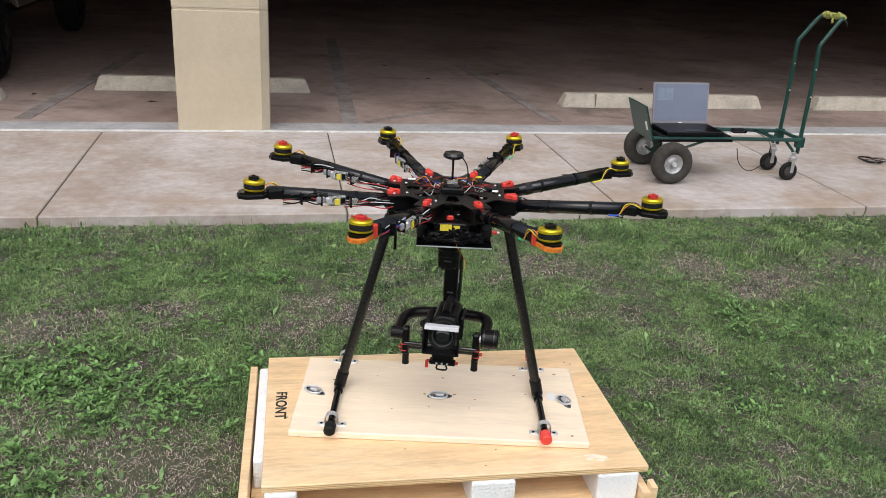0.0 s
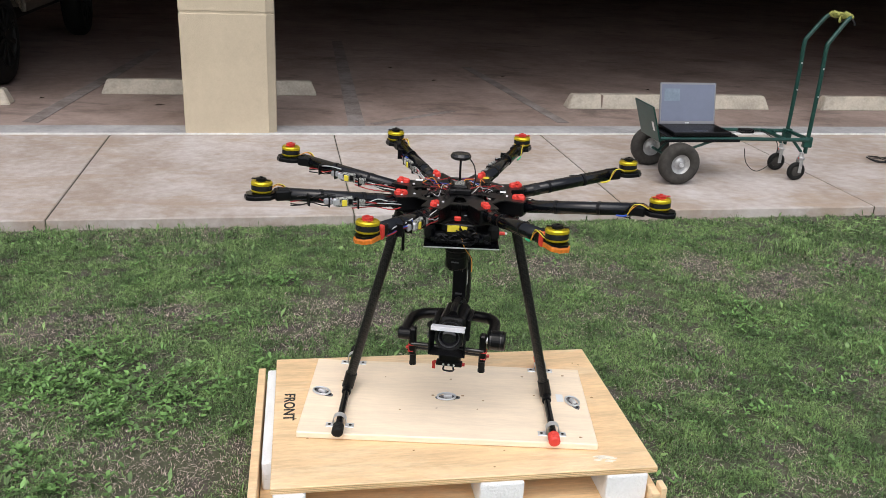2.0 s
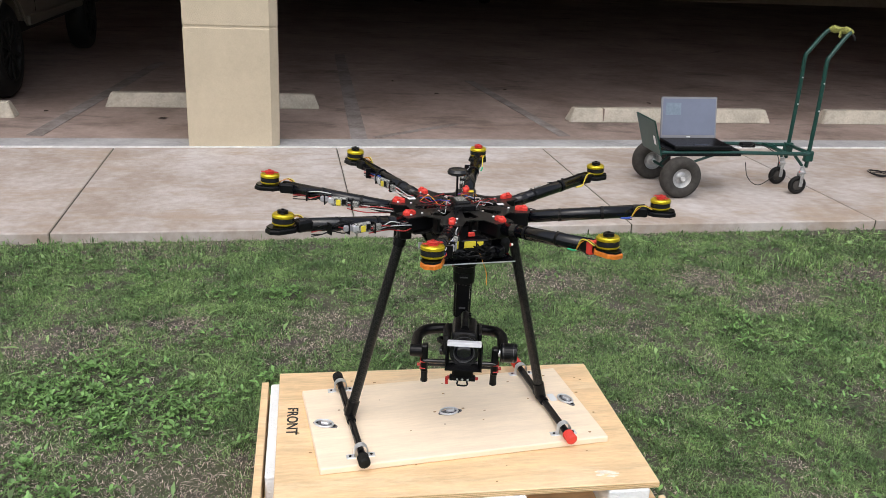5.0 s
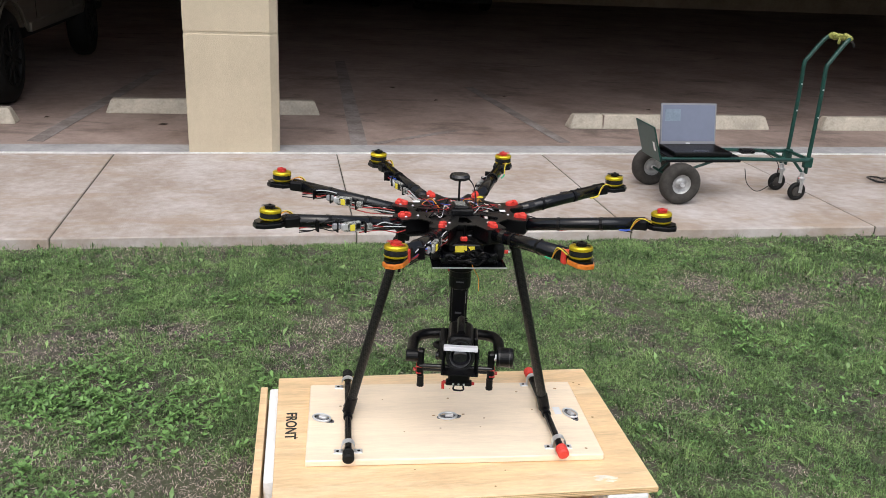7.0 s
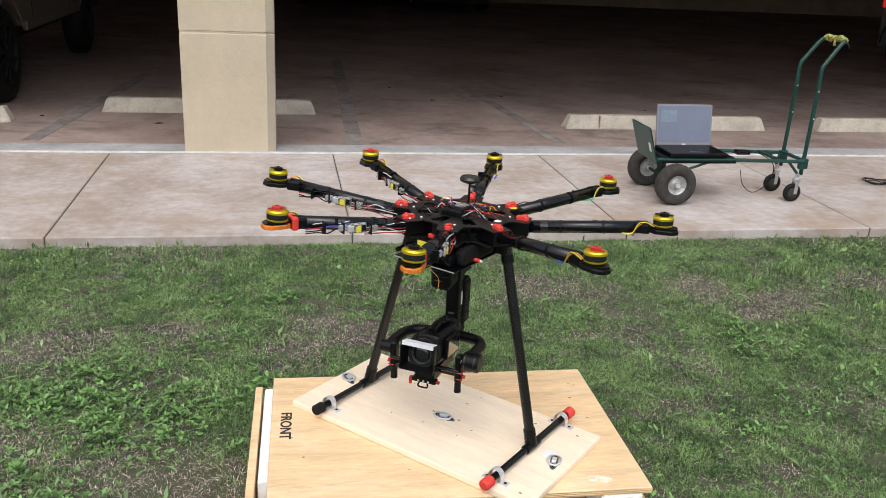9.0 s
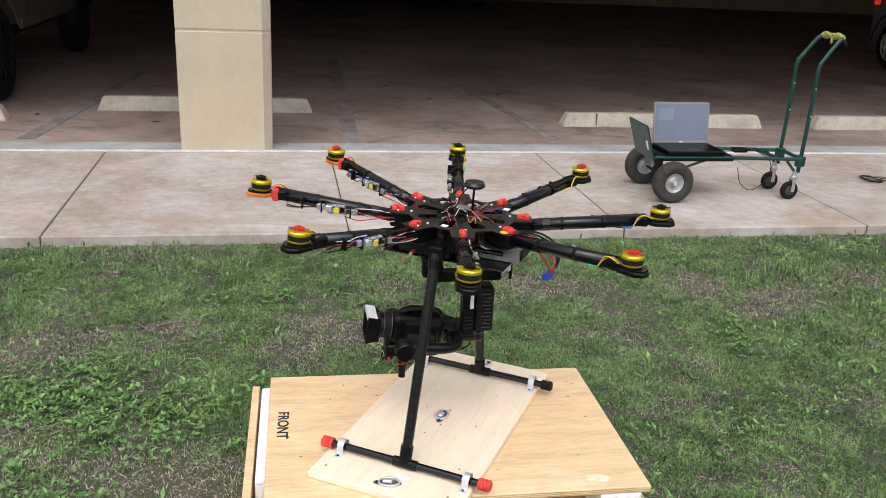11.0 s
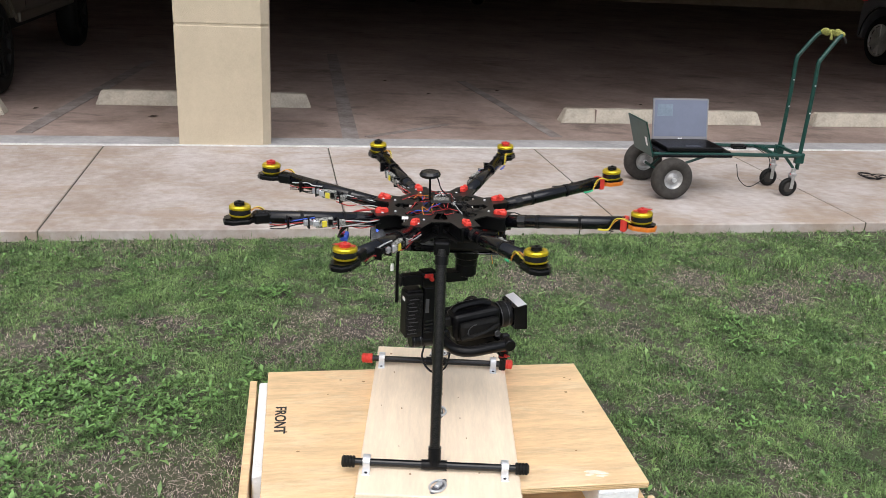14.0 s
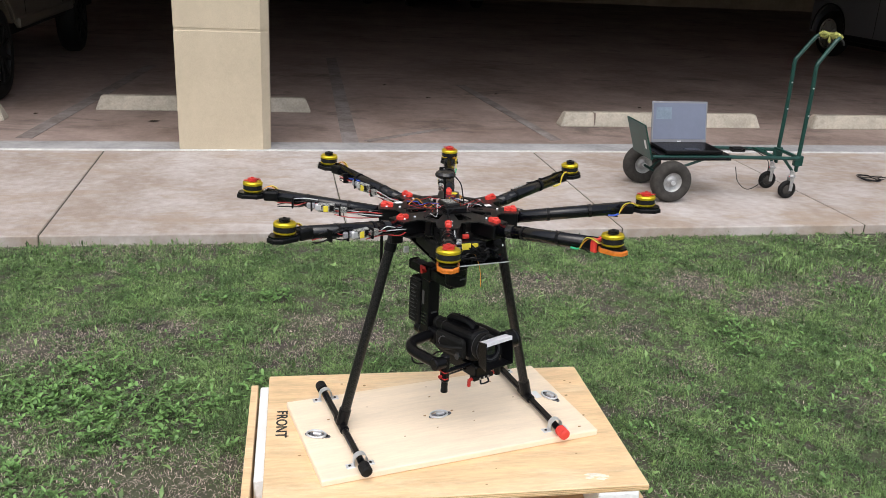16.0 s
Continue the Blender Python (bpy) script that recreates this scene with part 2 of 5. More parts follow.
def lathe(profile, n=24, m=None, bm=None):
    """profile: (r, z) pairs from bottom to top, turned round z."""
    own = bmesh.new()
    rings = []
    for r, z in profile:
        rings.append([own.verts.new((max(r, 1e-5) * math.cos(2 * math.pi * k / n), max(r, 1e-5) * math.sin(2 * math.pi * k / n), z)) for k in range(n)])
    for a, b in zip(rings, rings[1:]):
        for k in range(n):
            own.faces.new((a[k], a[(k + 1) % n], b[(k + 1) % n], b[k]))
    own.faces.new(rings[0][::-1])
    own.faces.new(rings[-1])
    return merge(bm, own, m)


def tube(points, r, n=8, bm=None, smooth_steps=6, close=False):
    """A bent tube through the points, rounded by a spline."""
    P = [Vector(p) for p in points]
    path = []
    if smooth_steps > 1 and len(P) > 2:
        ext = [P[0] * 2 - P[1]] + P + [P[-1] * 2 - P[-2]]
        for i in range(1, len(ext) - 2):
            p0, p1, p2, p3 = ext[i - 1:i + 3]
            for s in range(smooth_steps):
                u = s / smooth_steps
                path.append(0.5 * ((2 * p1) + (p2 - p0) * u + (2 * p0 - 5 * p1 + 4 * p2 - p3) * u * u + (3 * p1 - p0 - 3 * p2 + p3) * u ** 3))
        path.append(P[-1])
    else:
        path = P
    own = bmesh.new()
    rings = []
    up = Vector((0, 0, 1))
    for i, p in enumerate(path):
        d = (path[min(i + 1, len(path) - 1)] - path[max(i - 1, 0)]).normalized()
        s = d.cross(up)
        if s.length < 1e-3:
            s = d.cross(Vector((1, 0, 0)))
        s.normalize()
        w = s.cross(d).normalized()
        up = w
        rings.append([own.verts.new(p + r * (math.cos(2 * math.pi * k / n) * s + math.sin(2 * math.pi * k / n) * w)) for k in range(n)])
    for a, b in zip(rings, rings[1:]):
        for k in range(n):
            own.faces.new((a[k], a[(k + 1) % n], b[(k + 1) % n], b[k]))
    own.faces.new(rings[0][::-1])
    own.faces.new(rings[-1])
    return merge(bm, own)


def prism(outline, z0, z1, bm=None, m=None, bev=0.0):
    """An outline of (x, y) pairs, extruded from z0 to z1."""
    own = bmesh.new()
    lo = [own.verts.new((x, y, z0)) for x, y in outline]
    hi = [own.verts.new((x, y, z1)) for x, y in outline]
    n = len(lo)
    for k in range(n):
        own.faces.new((lo[k], lo[(k + 1) % n], hi[(k + 1) % n], hi[k]))
    own.faces.new(lo[::-1])
    top = own.faces.new(hi)
    if bev:
        bmesh.ops.bevel(own, geom=top.edges[:], offset=bev, segments=1, affect='EDGES')
    return merge(bm, own, m)


# ---- the place: its frame runs along the pavement ----
SITE = pose(-1.977, 3.958, 0, 0, 0, 11.5)
Z = 0.06          # top of pavement and garage floor above the soil


def placed(ob, m=None):
    ob.matrix_world = SITE @ (m or Matrix())
    return ob


ground = part("ground", box(-60, 60, -60, 60, -0.3, 0.0), SOIL)
tagged(ground, "brown soil lawn ground with dry bare patches", "ground", kind="structure")

# pavement slabs
pavement = part("pavement", box(-30, 40, -1.87, -0.03, -0.2, 0.03), WALK)
placed(pavement)
tagged(pavement, "tan broom-finished concrete pavement with sawn joints", "pavement", kind="structure")
JOINTS = [-30, -8.5, -6.9, -5.3, -3.72, -2.12, -0.52, 1.075, 2.68, 4.275, 5.87, 7.47, 9.07, 12, 40]
for a, b in zip(JOINTS, JOINTS[1:]):
    s = part("paving_slab", box(a + 0.0026, b - 0.0026, -1.9, -0.012, -0.1, Z, bev=0.006), WALK, pavement)

for a in JOINTS[1:-1]:
    part("joint_dirt", box(a - 0.0025, a + 0.0025, -1.898, -0.014, -0.05, Z - 0.0025), SOIL, pavement)

garage_floor = part("garage_floor", box(-14, 26, 0.0, 18.6, -0.2, Z), SLAB)
placed(garage_floor)
tagged(garage_floor, "stained brown concrete garage floor", "floor", kind="structure")
apron = part("apron_band", box(-14, 26, 0.002, 0.26, -0.1, Z + 0.004), APRON)
placed(apron)
tagged(apron, "smooth grey concrete band along the garage edge", "floor band", kind="structure")
line = part("edge_line", box(-14, 26, -0.022, 0.006, -0.1, Z + 0.008), WHITE_LINE)
placed(line)
tagged(line, "chalky white line between pavement and garage", "line", kind="structure")


def stripe(x0, y0, x1, y1, w=0.11):
    d = Vector((x1 - x0, y1 - y0, 0))
    n = Vector((-d.y, d.x, 0)).normalized() * w / 2
    pts = [(x0 + n.x, y0 + n.y), (x0 - n.x, y0 - n.y), (x1 - n.x, y1 - n.y), (x1 + n.x, y1 + n.y)]
    ob = placed(part("stall_line", prism(pts, Z - 0.02, Z + 0.004), STRIPE))
    tagged(ob, "worn grey painted parking stall line", "stall line", group="stall lines", kind="structure")


stripe(1.27, 0.28, 1.42, 5.2, 0.13)
stripe(3.0, 0.4, 2.75, 3.2, 0.10)
stripe(-1.15, 0.36, -0.72, 4.2, 0.12)
stripe(1.40, 0.33, 2.15, 0.85, 0.06)



def leaf(x, y, turn, L):
    bm = bmesh.new()
    vs = [bm.verts.new(p) for p in ((0, 0, 0.004), (L * 0.4, L * 0.22, 0.012), (L, 0, 0.006), (L * 0.4, -L * 0.2, 0.010), (L * 0.45, 0, 0.003))]
    for a, b in ((0, 1), (1, 2), (2, 3), (3, 0)):
        bm.faces.new((vs[a], vs[b], vs[4]))
    ob = placed(part("dry_leaf", bm, LEAF_BROWN), pose(x, y, Z, 0, 0, turn))
    tagged(ob, "curled brown dry leaf on the concrete", "leaf", group="dry leaves")


for x, y, turn, L in ((-0.35, 1.0, 10, 0.095), (0.25, 0.75, 70, 0.05), (2.2, 2.3, 30, 0.08), (4.4, 1.9, 120, 0.07), (-1.3, 1.25, 50, 0.06), (1.9, 3.1, 200, 0.06), (3.0, 2.6, 20, 0.06)):
    leaf(x, y, turn, L)

# building
tall = 2.75
# ceiling is never in view, added to darken the garage
ceiling = placed(part("ceiling", box(-14, 26, 0.0, 18.6, tall, tall + 0.3), CEILING))
tagged(ceiling, "unseen grey ceiling added to shade the garage", "ceiling", kind="structure")
# only wall_north is in view; the others are added to bound the skylight
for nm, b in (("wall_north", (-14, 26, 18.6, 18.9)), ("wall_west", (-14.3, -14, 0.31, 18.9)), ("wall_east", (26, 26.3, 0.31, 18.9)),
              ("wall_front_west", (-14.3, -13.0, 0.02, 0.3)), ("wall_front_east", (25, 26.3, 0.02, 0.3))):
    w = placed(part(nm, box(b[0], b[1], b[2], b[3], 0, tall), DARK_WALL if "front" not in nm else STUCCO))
    tagged(w, "plain tan garage wall, unseen except at the back", "wall", kind="structure")
# upper wall and beam are unseen too, added to limit the skylight
w = placed(part("wall_above", box(-14.3, 26.3, 0.02, 0.5, tall + 0.002, 6.5), STUCCO))
tagged(w, "unseen tan stucco wall added above the garage opening", "wall", kind="structure")
w = placed(part("beam", box(-12.9, 24.9, 0.04, 0.45, 2.5, tall - 0.002), STUCCO))
tagged(w, "unseen tan stucco beam added over the garage opening", "beam", kind="structure")

pillar = placed(empty("pillar"))
SHAFT = [(0.0, 0.006), (0.006, 0.0), (0.597, -0.004), (0.603, 0.002), (0.652, 0.05), (0.656, 0.06), (0.656, 0.62), (0.0, 0.62)]
part("lower_panel", prism(SHAFT, 0.0, 0.919, bev=0.006), STUCCO, pillar)
part("upper_panel", prism(SHAFT, 0.937, 2.499), STUCCO, pillar)
part("reveal", prism([(x * 0.988 + 0.004, y * 0.988 + 0.005) for x, y in SHAFT], 0.9, 0.96), STUCCO, pillar)
tagged(pillar, "tan stucco pillar with a horizontal reveal joint", "pillar", kind="structure")


def wheel_stop(x0, x1, y, crack=None):
    L = x1 - x0
    bm = bmesh.new()
    lo = [(0, 0), (L, 0), (L, 0.16), (0, 0.16)]
    hi = [(0.05, 0.035), (L - 0.05, 0.035), (L - 0.05, 0.125), (0.05, 0.125)]
    a = [bm.verts.new((p[0], p[1], 0)) for p in lo]
    b = [bm.verts.new((p[0], p[1], 0.125)) for p in hi]
    for k in range(4):
        bm.faces.new((a[k], a[(k + 1) % 4], b[(k + 1) % 4], b[k]))
    bm.faces.new(a[::-1])
    bm.faces.new(b)
    bmesh.ops.bevel(bm, geom=bm.edges[:], offset=0.008, segments=2, affect='EDGES')
    ob = placed(part("wheel_stop", bm, STOP_CONC), pose(x0, y, Z - 0.002))
    if crack:
        part("seam", box(L * crack, L * crack + 0.006, 0.0, 0.13, 0.02, 0.127), SLAB, ob)
    tagged(ob, "pale precast concrete wheel stop on the garage floor", "wheel stop", group="wheel stops")
    return ob


wheel_stop(-0.85, 1.01, 1.47)
wheel_stop(3.22, 5.2, 0.96, 0.16)
wheel_stop(5.73, 7.7, 0.95)
wheel_stop(-3.4, -1.45, 0.98)

# ---- crate ----
TOP = 0.285
CRATE = pose(0.008, -0.022, 0, 0, 0, 10.1)
crate = empty("wooden_crate", CRATE)
hx, hy = 0.495, 0.329
tagged(crate, "plywood shipping crate with a loose lid, standing on the lawn", "crate")


SCUFF = mat("pale_scuff", (0.85, 0.78, 0.66), 0.6, vary=0.2, scale=60)


def build_crate():
    lid = part("lid", box(-hx, hx, -hy, hy, TOP - 0.019, TOP, bev=0.0015), PLY, crate, "plywood lid with dark knots")
    for k in range(3):
        z = TOP - 0.016 + 0.005 * k
        part("ply_layer", box(-hx - 0.0006, hx + 0.0006, -hy - 0.0006, hy + 0.0006, z, z + 0.0022), PLY_EDGE, lid)
    rnd = random.Random(5)
    for k in range(18):
        x, y = rnd.uniform(-hx + 0.03, hx - 0.03), rnd.uniform(-hy + 0.03, hy - 0.03)
        r = rnd.uniform(0.0015, 0.0034)
        part("knot", prism([(x + r * 1.6 * math.cos(a * math.pi / 4), y + r * math.sin(a * math.pi / 4)) for a in range(8)], TOP - 0.001, TOP + 0.0006), KNOT, lid)
    # stencilled word
    cu = bpy.data.curves.new("stencil", 'FONT')
    cu.body = "FRONT"
    cu.size = 0.05
    cu.extrude = 0.0004
    cu.align_x, cu.align_y = 'CENTER', 'CENTER'
    cu.offset = 0.0009
    tmp = bpy.data.objects.new("stencil_tmp", cu)
    scene.collection.objects.link(tmp)
    me = bpy.data.meshes.new_from_object(tmp.evaluated_get(bpy.context.evaluated_depsgraph_get()))
    bpy.data.objects.remove(tmp)
    ob = new("stencil_word", me)
    me.materials.clear()
    me.materials.append(INK)
    ob.parent = crate
    ob.matrix_local = pose(-0.455, 0.044, TOP + 0.0008, 0, 0, -91) @ Matrix.Diagonal((0.88, 0.86, 1, 1))
    ob["label"] = "black stencilled word on the lid"
    # glue smear
    for k in range(7):
        x, y = 0.36 + rnd.uniform(-0.03, 0.03), -0.285 + rnd.uniform(-0.012, 0.012)
        r = rnd.uniform(0.004, 0.012)
        part("scuff", prism([(x + r * rnd.uniform(0.9, 2.0) * math.cos(a * math.pi / 5), y + r * rnd.uniform(0.3, 0.7) * math.sin(a * math.pi / 5)) for a in range(10)], TOP - 0.001, TOP + 0.0006 + 0.0003 * k), SCUFF, lid, "whitish scuff")
    # box below
    zt = 0.205
    for a in ((-0.552, -0.53, -0.36, 0.34), (0.476, 0.498, -0.362, 0.34)):
        part("side_wall", box(a[0], a[1], a[2], a[3], 0.004, zt + (0.045 if a[0] < 0 else 0.02), bev=0.002), PLY, crate)
    part("front_wall", box(-0.529, 0.475, -0.362, -0.343, 0.004, zt - 0.03, bev=0.002), PLY, crate)
    part("back_wall", box(-0.529, 0.475, 0.32, 0.34, 0.004, zt, bev=0.002), PLY, crate)
    part("inner_sheet", box(-0.528, 0.474, -0.342, 0.318, 0.16, 0.178, bev=0.001), PLY, crate)
    part("corner_post", box(0.4985, 0.515, -0.362, -0.325, 0.004, zt + 0.035, bev=0.002), PLY, crate)
    for x0, x1, y0, y1 in ((-0.49, -0.41, -0.338, -0.2), (0.025, 0.14, -0.336, -0.2), (0.36, 0.472, -0.332, -0.2), (-0.522, -0.41, -0.19, 0.3), (0.33, 0.472, 0.1, 0.3)):
        part("foam_block", box(x0, x1, y0, y1, 0.178, TOP - 0.0195, bev=0.006, seg=2), FOAM, crate, "white packing foam block")


build_crate()

# ---- turning board ----
board = empty("turntable_board", pose(0, 0, TOP))
tagged(board, "pale pine board turning on the crate lid", "board")
BX0, BX1, BY = -0.203, 0.207, 0.402


def build_board():
    part("plank", box(BX0, BX1, -BY, BY, 0.001, 0.02, bev=0.0025), PINE_B, board)
    rnd = random.Random(11)
    for k in range(17):
        x, y = rnd.uniform(BX0 + 0.03, BX1 - 0.03), rnd.uniform(-BY + 0.04, BY - 0.04)
        r = rnd.uniform(0.0012, 0.003)
        part("knot", prism([(x + r * math.cos(a * math.pi / 4), y + r * 1.7 * math.sin(a * math.pi / 4)) for a in range(8)], 0.018, 0.0206), KNOT, board)
    for cx, cy, turn in ((0.0, 0.0, 95), (0.0, -0.36, 60), (0.0, 0.36, 20)):
        m = pose(cx, cy, 0.02, 0, 0, turn)
        # flat plate whose dark colour paints the shade inside the ring's recess
        plate = part("recess_shade_plate", prism([(0.03 * math.cos(a * math.pi / 8) + (0.006 if math.cos(a * math.pi / 8) > 0 else -0.006), 0.011 * math.sin(a * math.pi / 8)) for a in range(16)], 0, 0.0025, m=m), RECESS_SHADE, board)
        ring = [(-0.004 + 0.026 * math.cos(a * math.pi / 10), 0.018 * math.sin(a * math.pi / 10), 0.005) for a in range(21)]
        bm = tube(ring, 0.003, n=8, smooth_steps=1)
        bmesh.ops.transform(bm, matrix=m, verts=bm.verts)
        part("ring", bm, STEEL, board, smooth=True)
        part("ring_saddle", box(-0.012, 0.012, -0.006, 0.006, 0.002, 0.011, bev=0.002, m=m), STEEL, board)
        for s in (-0.026, 0.026):
            part("screw", lathe([(0.004, 0.002), (0.004, 0.0035), (0.002, 0.0045)], 8, m=m @ pose(s, 0, 0)), BLACK, board)
    part("paper_tag", box(-0.045, -0.005, 0.315, 0.335, 0.0195, 0.0208), PAPER, board, "white paper tag")
    for sx in (-1, 1):
        for sy in (-1, 1):
            pts = []
            cx, cy = sx * 0.176 - 0.008, sy * 0.286 - 0.004
            for k in range(13):
                a = math.pi * k / 12
                pts.append((0.0165 * math.cos(a), 0.0165 * math.sin(a) + 0.018))
            prof = [(0.034, 0.0), (0.017, 0.0)] + pts + [(-0.017, 0.0), (-0.034, 0.0)]
            bm = bmesh.new()
            for (y0, z0), (y1, z1) in zip(prof, prof[1:]):
                n = Vector((-(z1 - z0), (y1 - y0), 0)).normalized() * 0.0016
                quad = [(y0, z0), (y1, z1), (y1 - n.x, z1 - n.y), (y0 - n.x, z0 - n.y)]
                lo = [bm.verts.new((cx - 0.009, cy + q[0], 0.0205 + max(q[1], 0) + (0.0016 if q[1] <= 0.0001 else 0))) for q in quad]
                hi = [bm.verts.new((cx + 0.009, cy + q[0], 0.0205 + max(q[1], 0) + (0.0016 if q[1] <= 0.0001 else 0))) for q in quad]
                for k in range(4):
                    try:
                        bm.faces.new((lo[k], lo[(k + 1) % 4], hi[(k + 1) % 4], hi[k]))
                    except ValueError:
                        pass
            strap = part("pipe_strap", bm, STEEL, board, "zinc pipe strap over a landing skid")
            for s in (-1, 1):
                foot = part("strap_foot", box(cx - 0.010, cx + 0.010, cy + s * 0.026 - 0.012, cy + s * 0.026 + 0.012, 0.0195, 0.0228, bev=0.001), STEEL, strap)
                part("screw", lathe([(0.004, 0), (0.004, 0.0015), (0.002, 0.0025)], 8, m=pose(cx, cy + s * 0.028, 0.0226)), BLACK, strap)


PINE_B = mat("pale_pine_board", (0.95, 0.79, 0.605), 0.4, vary=0.09, scale=2.5, bump=0.06, bscale=60, stretch=(8, 1, 8), speck=(14, 0.06))
build_board()

# ---- octocopter: x forward, y left, z above the board ----
BASE = 0.285      # the aircraft's heights are counted from the lid
drone = empty("octocopter", pose(0, 0, BASE))
tagged(drone, "black carbon fibre octocopter with yellow motors, strapped to a board", "drone")
UP = pose(-0.025, 0.004, 0.615) @ pose(0, 0, 0, 0, -1.9, 0) @ pose(0, 0, -0.615)
SPIN = []


def on(ob, m):
    ob.matrix_local = m
    return ob


def curl(a, b, sag, rnd, n=4):
    a, b = Vector(a), Vector(b)
    pts = [a]
    for k in range(1, n):
        p = a.lerp(b, k / n)
        p += Vector((rnd.uniform(-1, 1), rnd.uniform(-1, 1), rnd.uniform(-1, 1))) * sag
        pts.append(p)
    return pts + [b]


def build_arm(k):
    rnd = random.Random(40 + k)
    m = UP @ pose(0, 0, 0, 0, 0, 22.5 + 45 * k)
    z0, z1 = 0.614, 0.659
    zz = lambda x: z0 + (z1 - z0) * (x - 0.14) / 0.36
    front = k in (0, 7)
    arm = on(part("arm", rod((0.13, 0, zz(0.13)), (0.485, 0, zz(0.485)), 0.0165, n=16), CARBON, drone, smooth=False), m)
    for p in arm.data.polygons:
        p.use_smooth = len(p.vertices) == 4
    part("arm_root", box(0.10, 0.185, -0.021, 0.021, zz(0.14) - 0.02, zz(0.14) + 0.02, bev=0.006, seg=2), BLACK, arm)
    bm = prism([(0.148, -0.005), (0.156, -0.0085), (0.163, -0.0065), (0.171, -0.009), (0.181, -0.006), (0.181, 0.006), (0.171, 0.009), (0.163, 0.0065), (0.156, 0.0085), (0.148, 0.005)], 0.636, 0.6465, bev=0.003)
    box(0.166, 0.177, -0.0045, 0.0045, 0.6455, 0.650, bev=0.0015, bm=bm)
    part("latch", bm, RED_BRIGHT, arm, "red folding latch")
    for x in (0.262, 0.372):
        part("cable_tie", rod((x, 0, zz(x)), (x + 0.008, 0, zz(x + 0.008)), 0.0178, n=14), BLACK, arm)
    if k % 2 == 0 or front:
        part("tape_band", rod((0.215, 0, zz(0.215)), (0.235, 0, zz(0.235)), 0.0172, n=14), BLACK_GLOSS, arm)
    # motor mount
    part("arm_end", box(0.452, 0.492, -0.0175, 0.0175, z1 - 0.018, z1 + 0.010, bev=0.006, seg=2), BLACK, arm)
    if front:
        part("end_collar", box(0.474, 0.491, -0.019, 0.019, z1 - 0.020, z1 + 0.013, bev=0.005, seg=2), RED_BRIGHT, arm)
    plate = [(0.49, -0.014), (0.505, -0.028), (0.545, -0.026), (0.562, -0.012), (0.562, 0.012), (0.545, 0.026), (0.505, 0.028), (0.49, 0.014)]
    if front:
        plate = [(0.5225 + (x - 0.5225) * 0.9, y * 0.86) for x, y in plate]
    part("motor_mount", prism(plate, z1 - 0.011, z1 - 0.001, bev=0.002), ORANGE if front else BLACK, arm, "orange taped motor mount" if front else "")
    part("motor_plate", prism([(0.5225 + (x - 0.5225) * 0.92, y * 0.92) for x, y in plate], z1, z1 + 0.004), CARBON, arm)
    M = pose(0.5225, 0, z1 + 0.004) @ pose(0, 0, 0, 0, -3, 0) @ Matrix.Diagonal((0.98, 0.98, 0.8, 1))
    part("motor_base", lathe([(0.017, 0), (0.024, 0.003), (0.024, 0.006), (0.02, 0.007)], 20, m=M), GOLD, arm, smooth=False)
    can = part("motor_can", lathe([(0.0246, 0.008), (0.0258, 0.0095), (0.0258, 0.022), (0.0246, 0.0235)], 28, m=M), BLACK_GLOSS, arm, "black motor can")
    part("motor_top", lathe([(0.0246, 0.0235), (0.0264, 0.0245), (0.0264, 0.031), (0.024, 0.035), (0.014, 0.0355), (0.013, 0.033), (0.006, 0.033)], 28, m=M), GOLD, arm, "yellow anodised motor top")
    part("motor_ring", lathe([(0.0246, 0.006), (0.0264, 0.0065), (0.0264, 0.0082), (0.0246, 0.0088)], 28, m=M), GOLD, arm)
    # wires at the motor
    for j, mt in enumerate((WIRE_ORANGE, BLACK, YELLOW)):
        a = (0.50, -0.012 - 0.003 * j, z1 + 0.006)
        part("motor_wire", tube([a, (0.48, -0.017 - 0.003 * j, z1 + 0.015), (0.462, -0.021, z1 + 0.004 + 0.003 * j), (0.45, -0.022, z1 - 0.016)], 0.0013, n=6, smooth_steps=4), mt, arm)
    end = (WIRE_GREEN, WIRE_BLUE, YELLOW, WIRE_GREEN, WIRE_BLUE, YELLOW, WIRE_GREEN, YELLOW)[k]
    part("wire_sleeve", tube([(0.45, -0.022, z1 - 0.016), (0.44, -0.021, z1 - 0.020), (0.423, -0.02, z1 - 0.021)], 0.0024, n=6, smooth_steps=4), end, arm)
    # speed controller bundle
    y = 0.019
    esc = part("speed_controller", box(0.30, 0.345, y, y + 0.012, zz(0.32) - 0.016, zz(0.32) + 0.008, bev=0.002), BOARDPCB, arm, "bare circuit board in clear wrap")
    part("yellow_chip", box(0.317, 0.33, y + 0.0118, y + 0.0145, zz(0.32) - 0.014, zz(0.32) + 0.002, bev=0.001), YELLOW, esc)
    part("clear_wrap", box(0.334, 0.352, y - 0.001, y + 0.013, zz(0.32) - 0.012, zz(0.32) + 0.006, bev=0.003), SILVER, esc)
    for x in (0.285, 0.36, 0.41):
        part("bundle_tie", box(x, x + 0.004, 0.012, y + 0.012, zz(x) - 0.02, zz(x) + 0.009, bev=0.001), BLACK, arm)
    part("clear_sleeve", box(0.352, 0.375, y + 0.001, y + 0.011, zz(0.36) - 0.013, zz(0.36) + 0.003, bev=0.003), SILVER_GREY, arm)
    part("solder_side", box(0.268, 0.29, y + 0.001, y + 0.011, zz(0.28) - 0.012, zz(0.28) + 0.004, bev=0.002), BOARDPCB, arm)
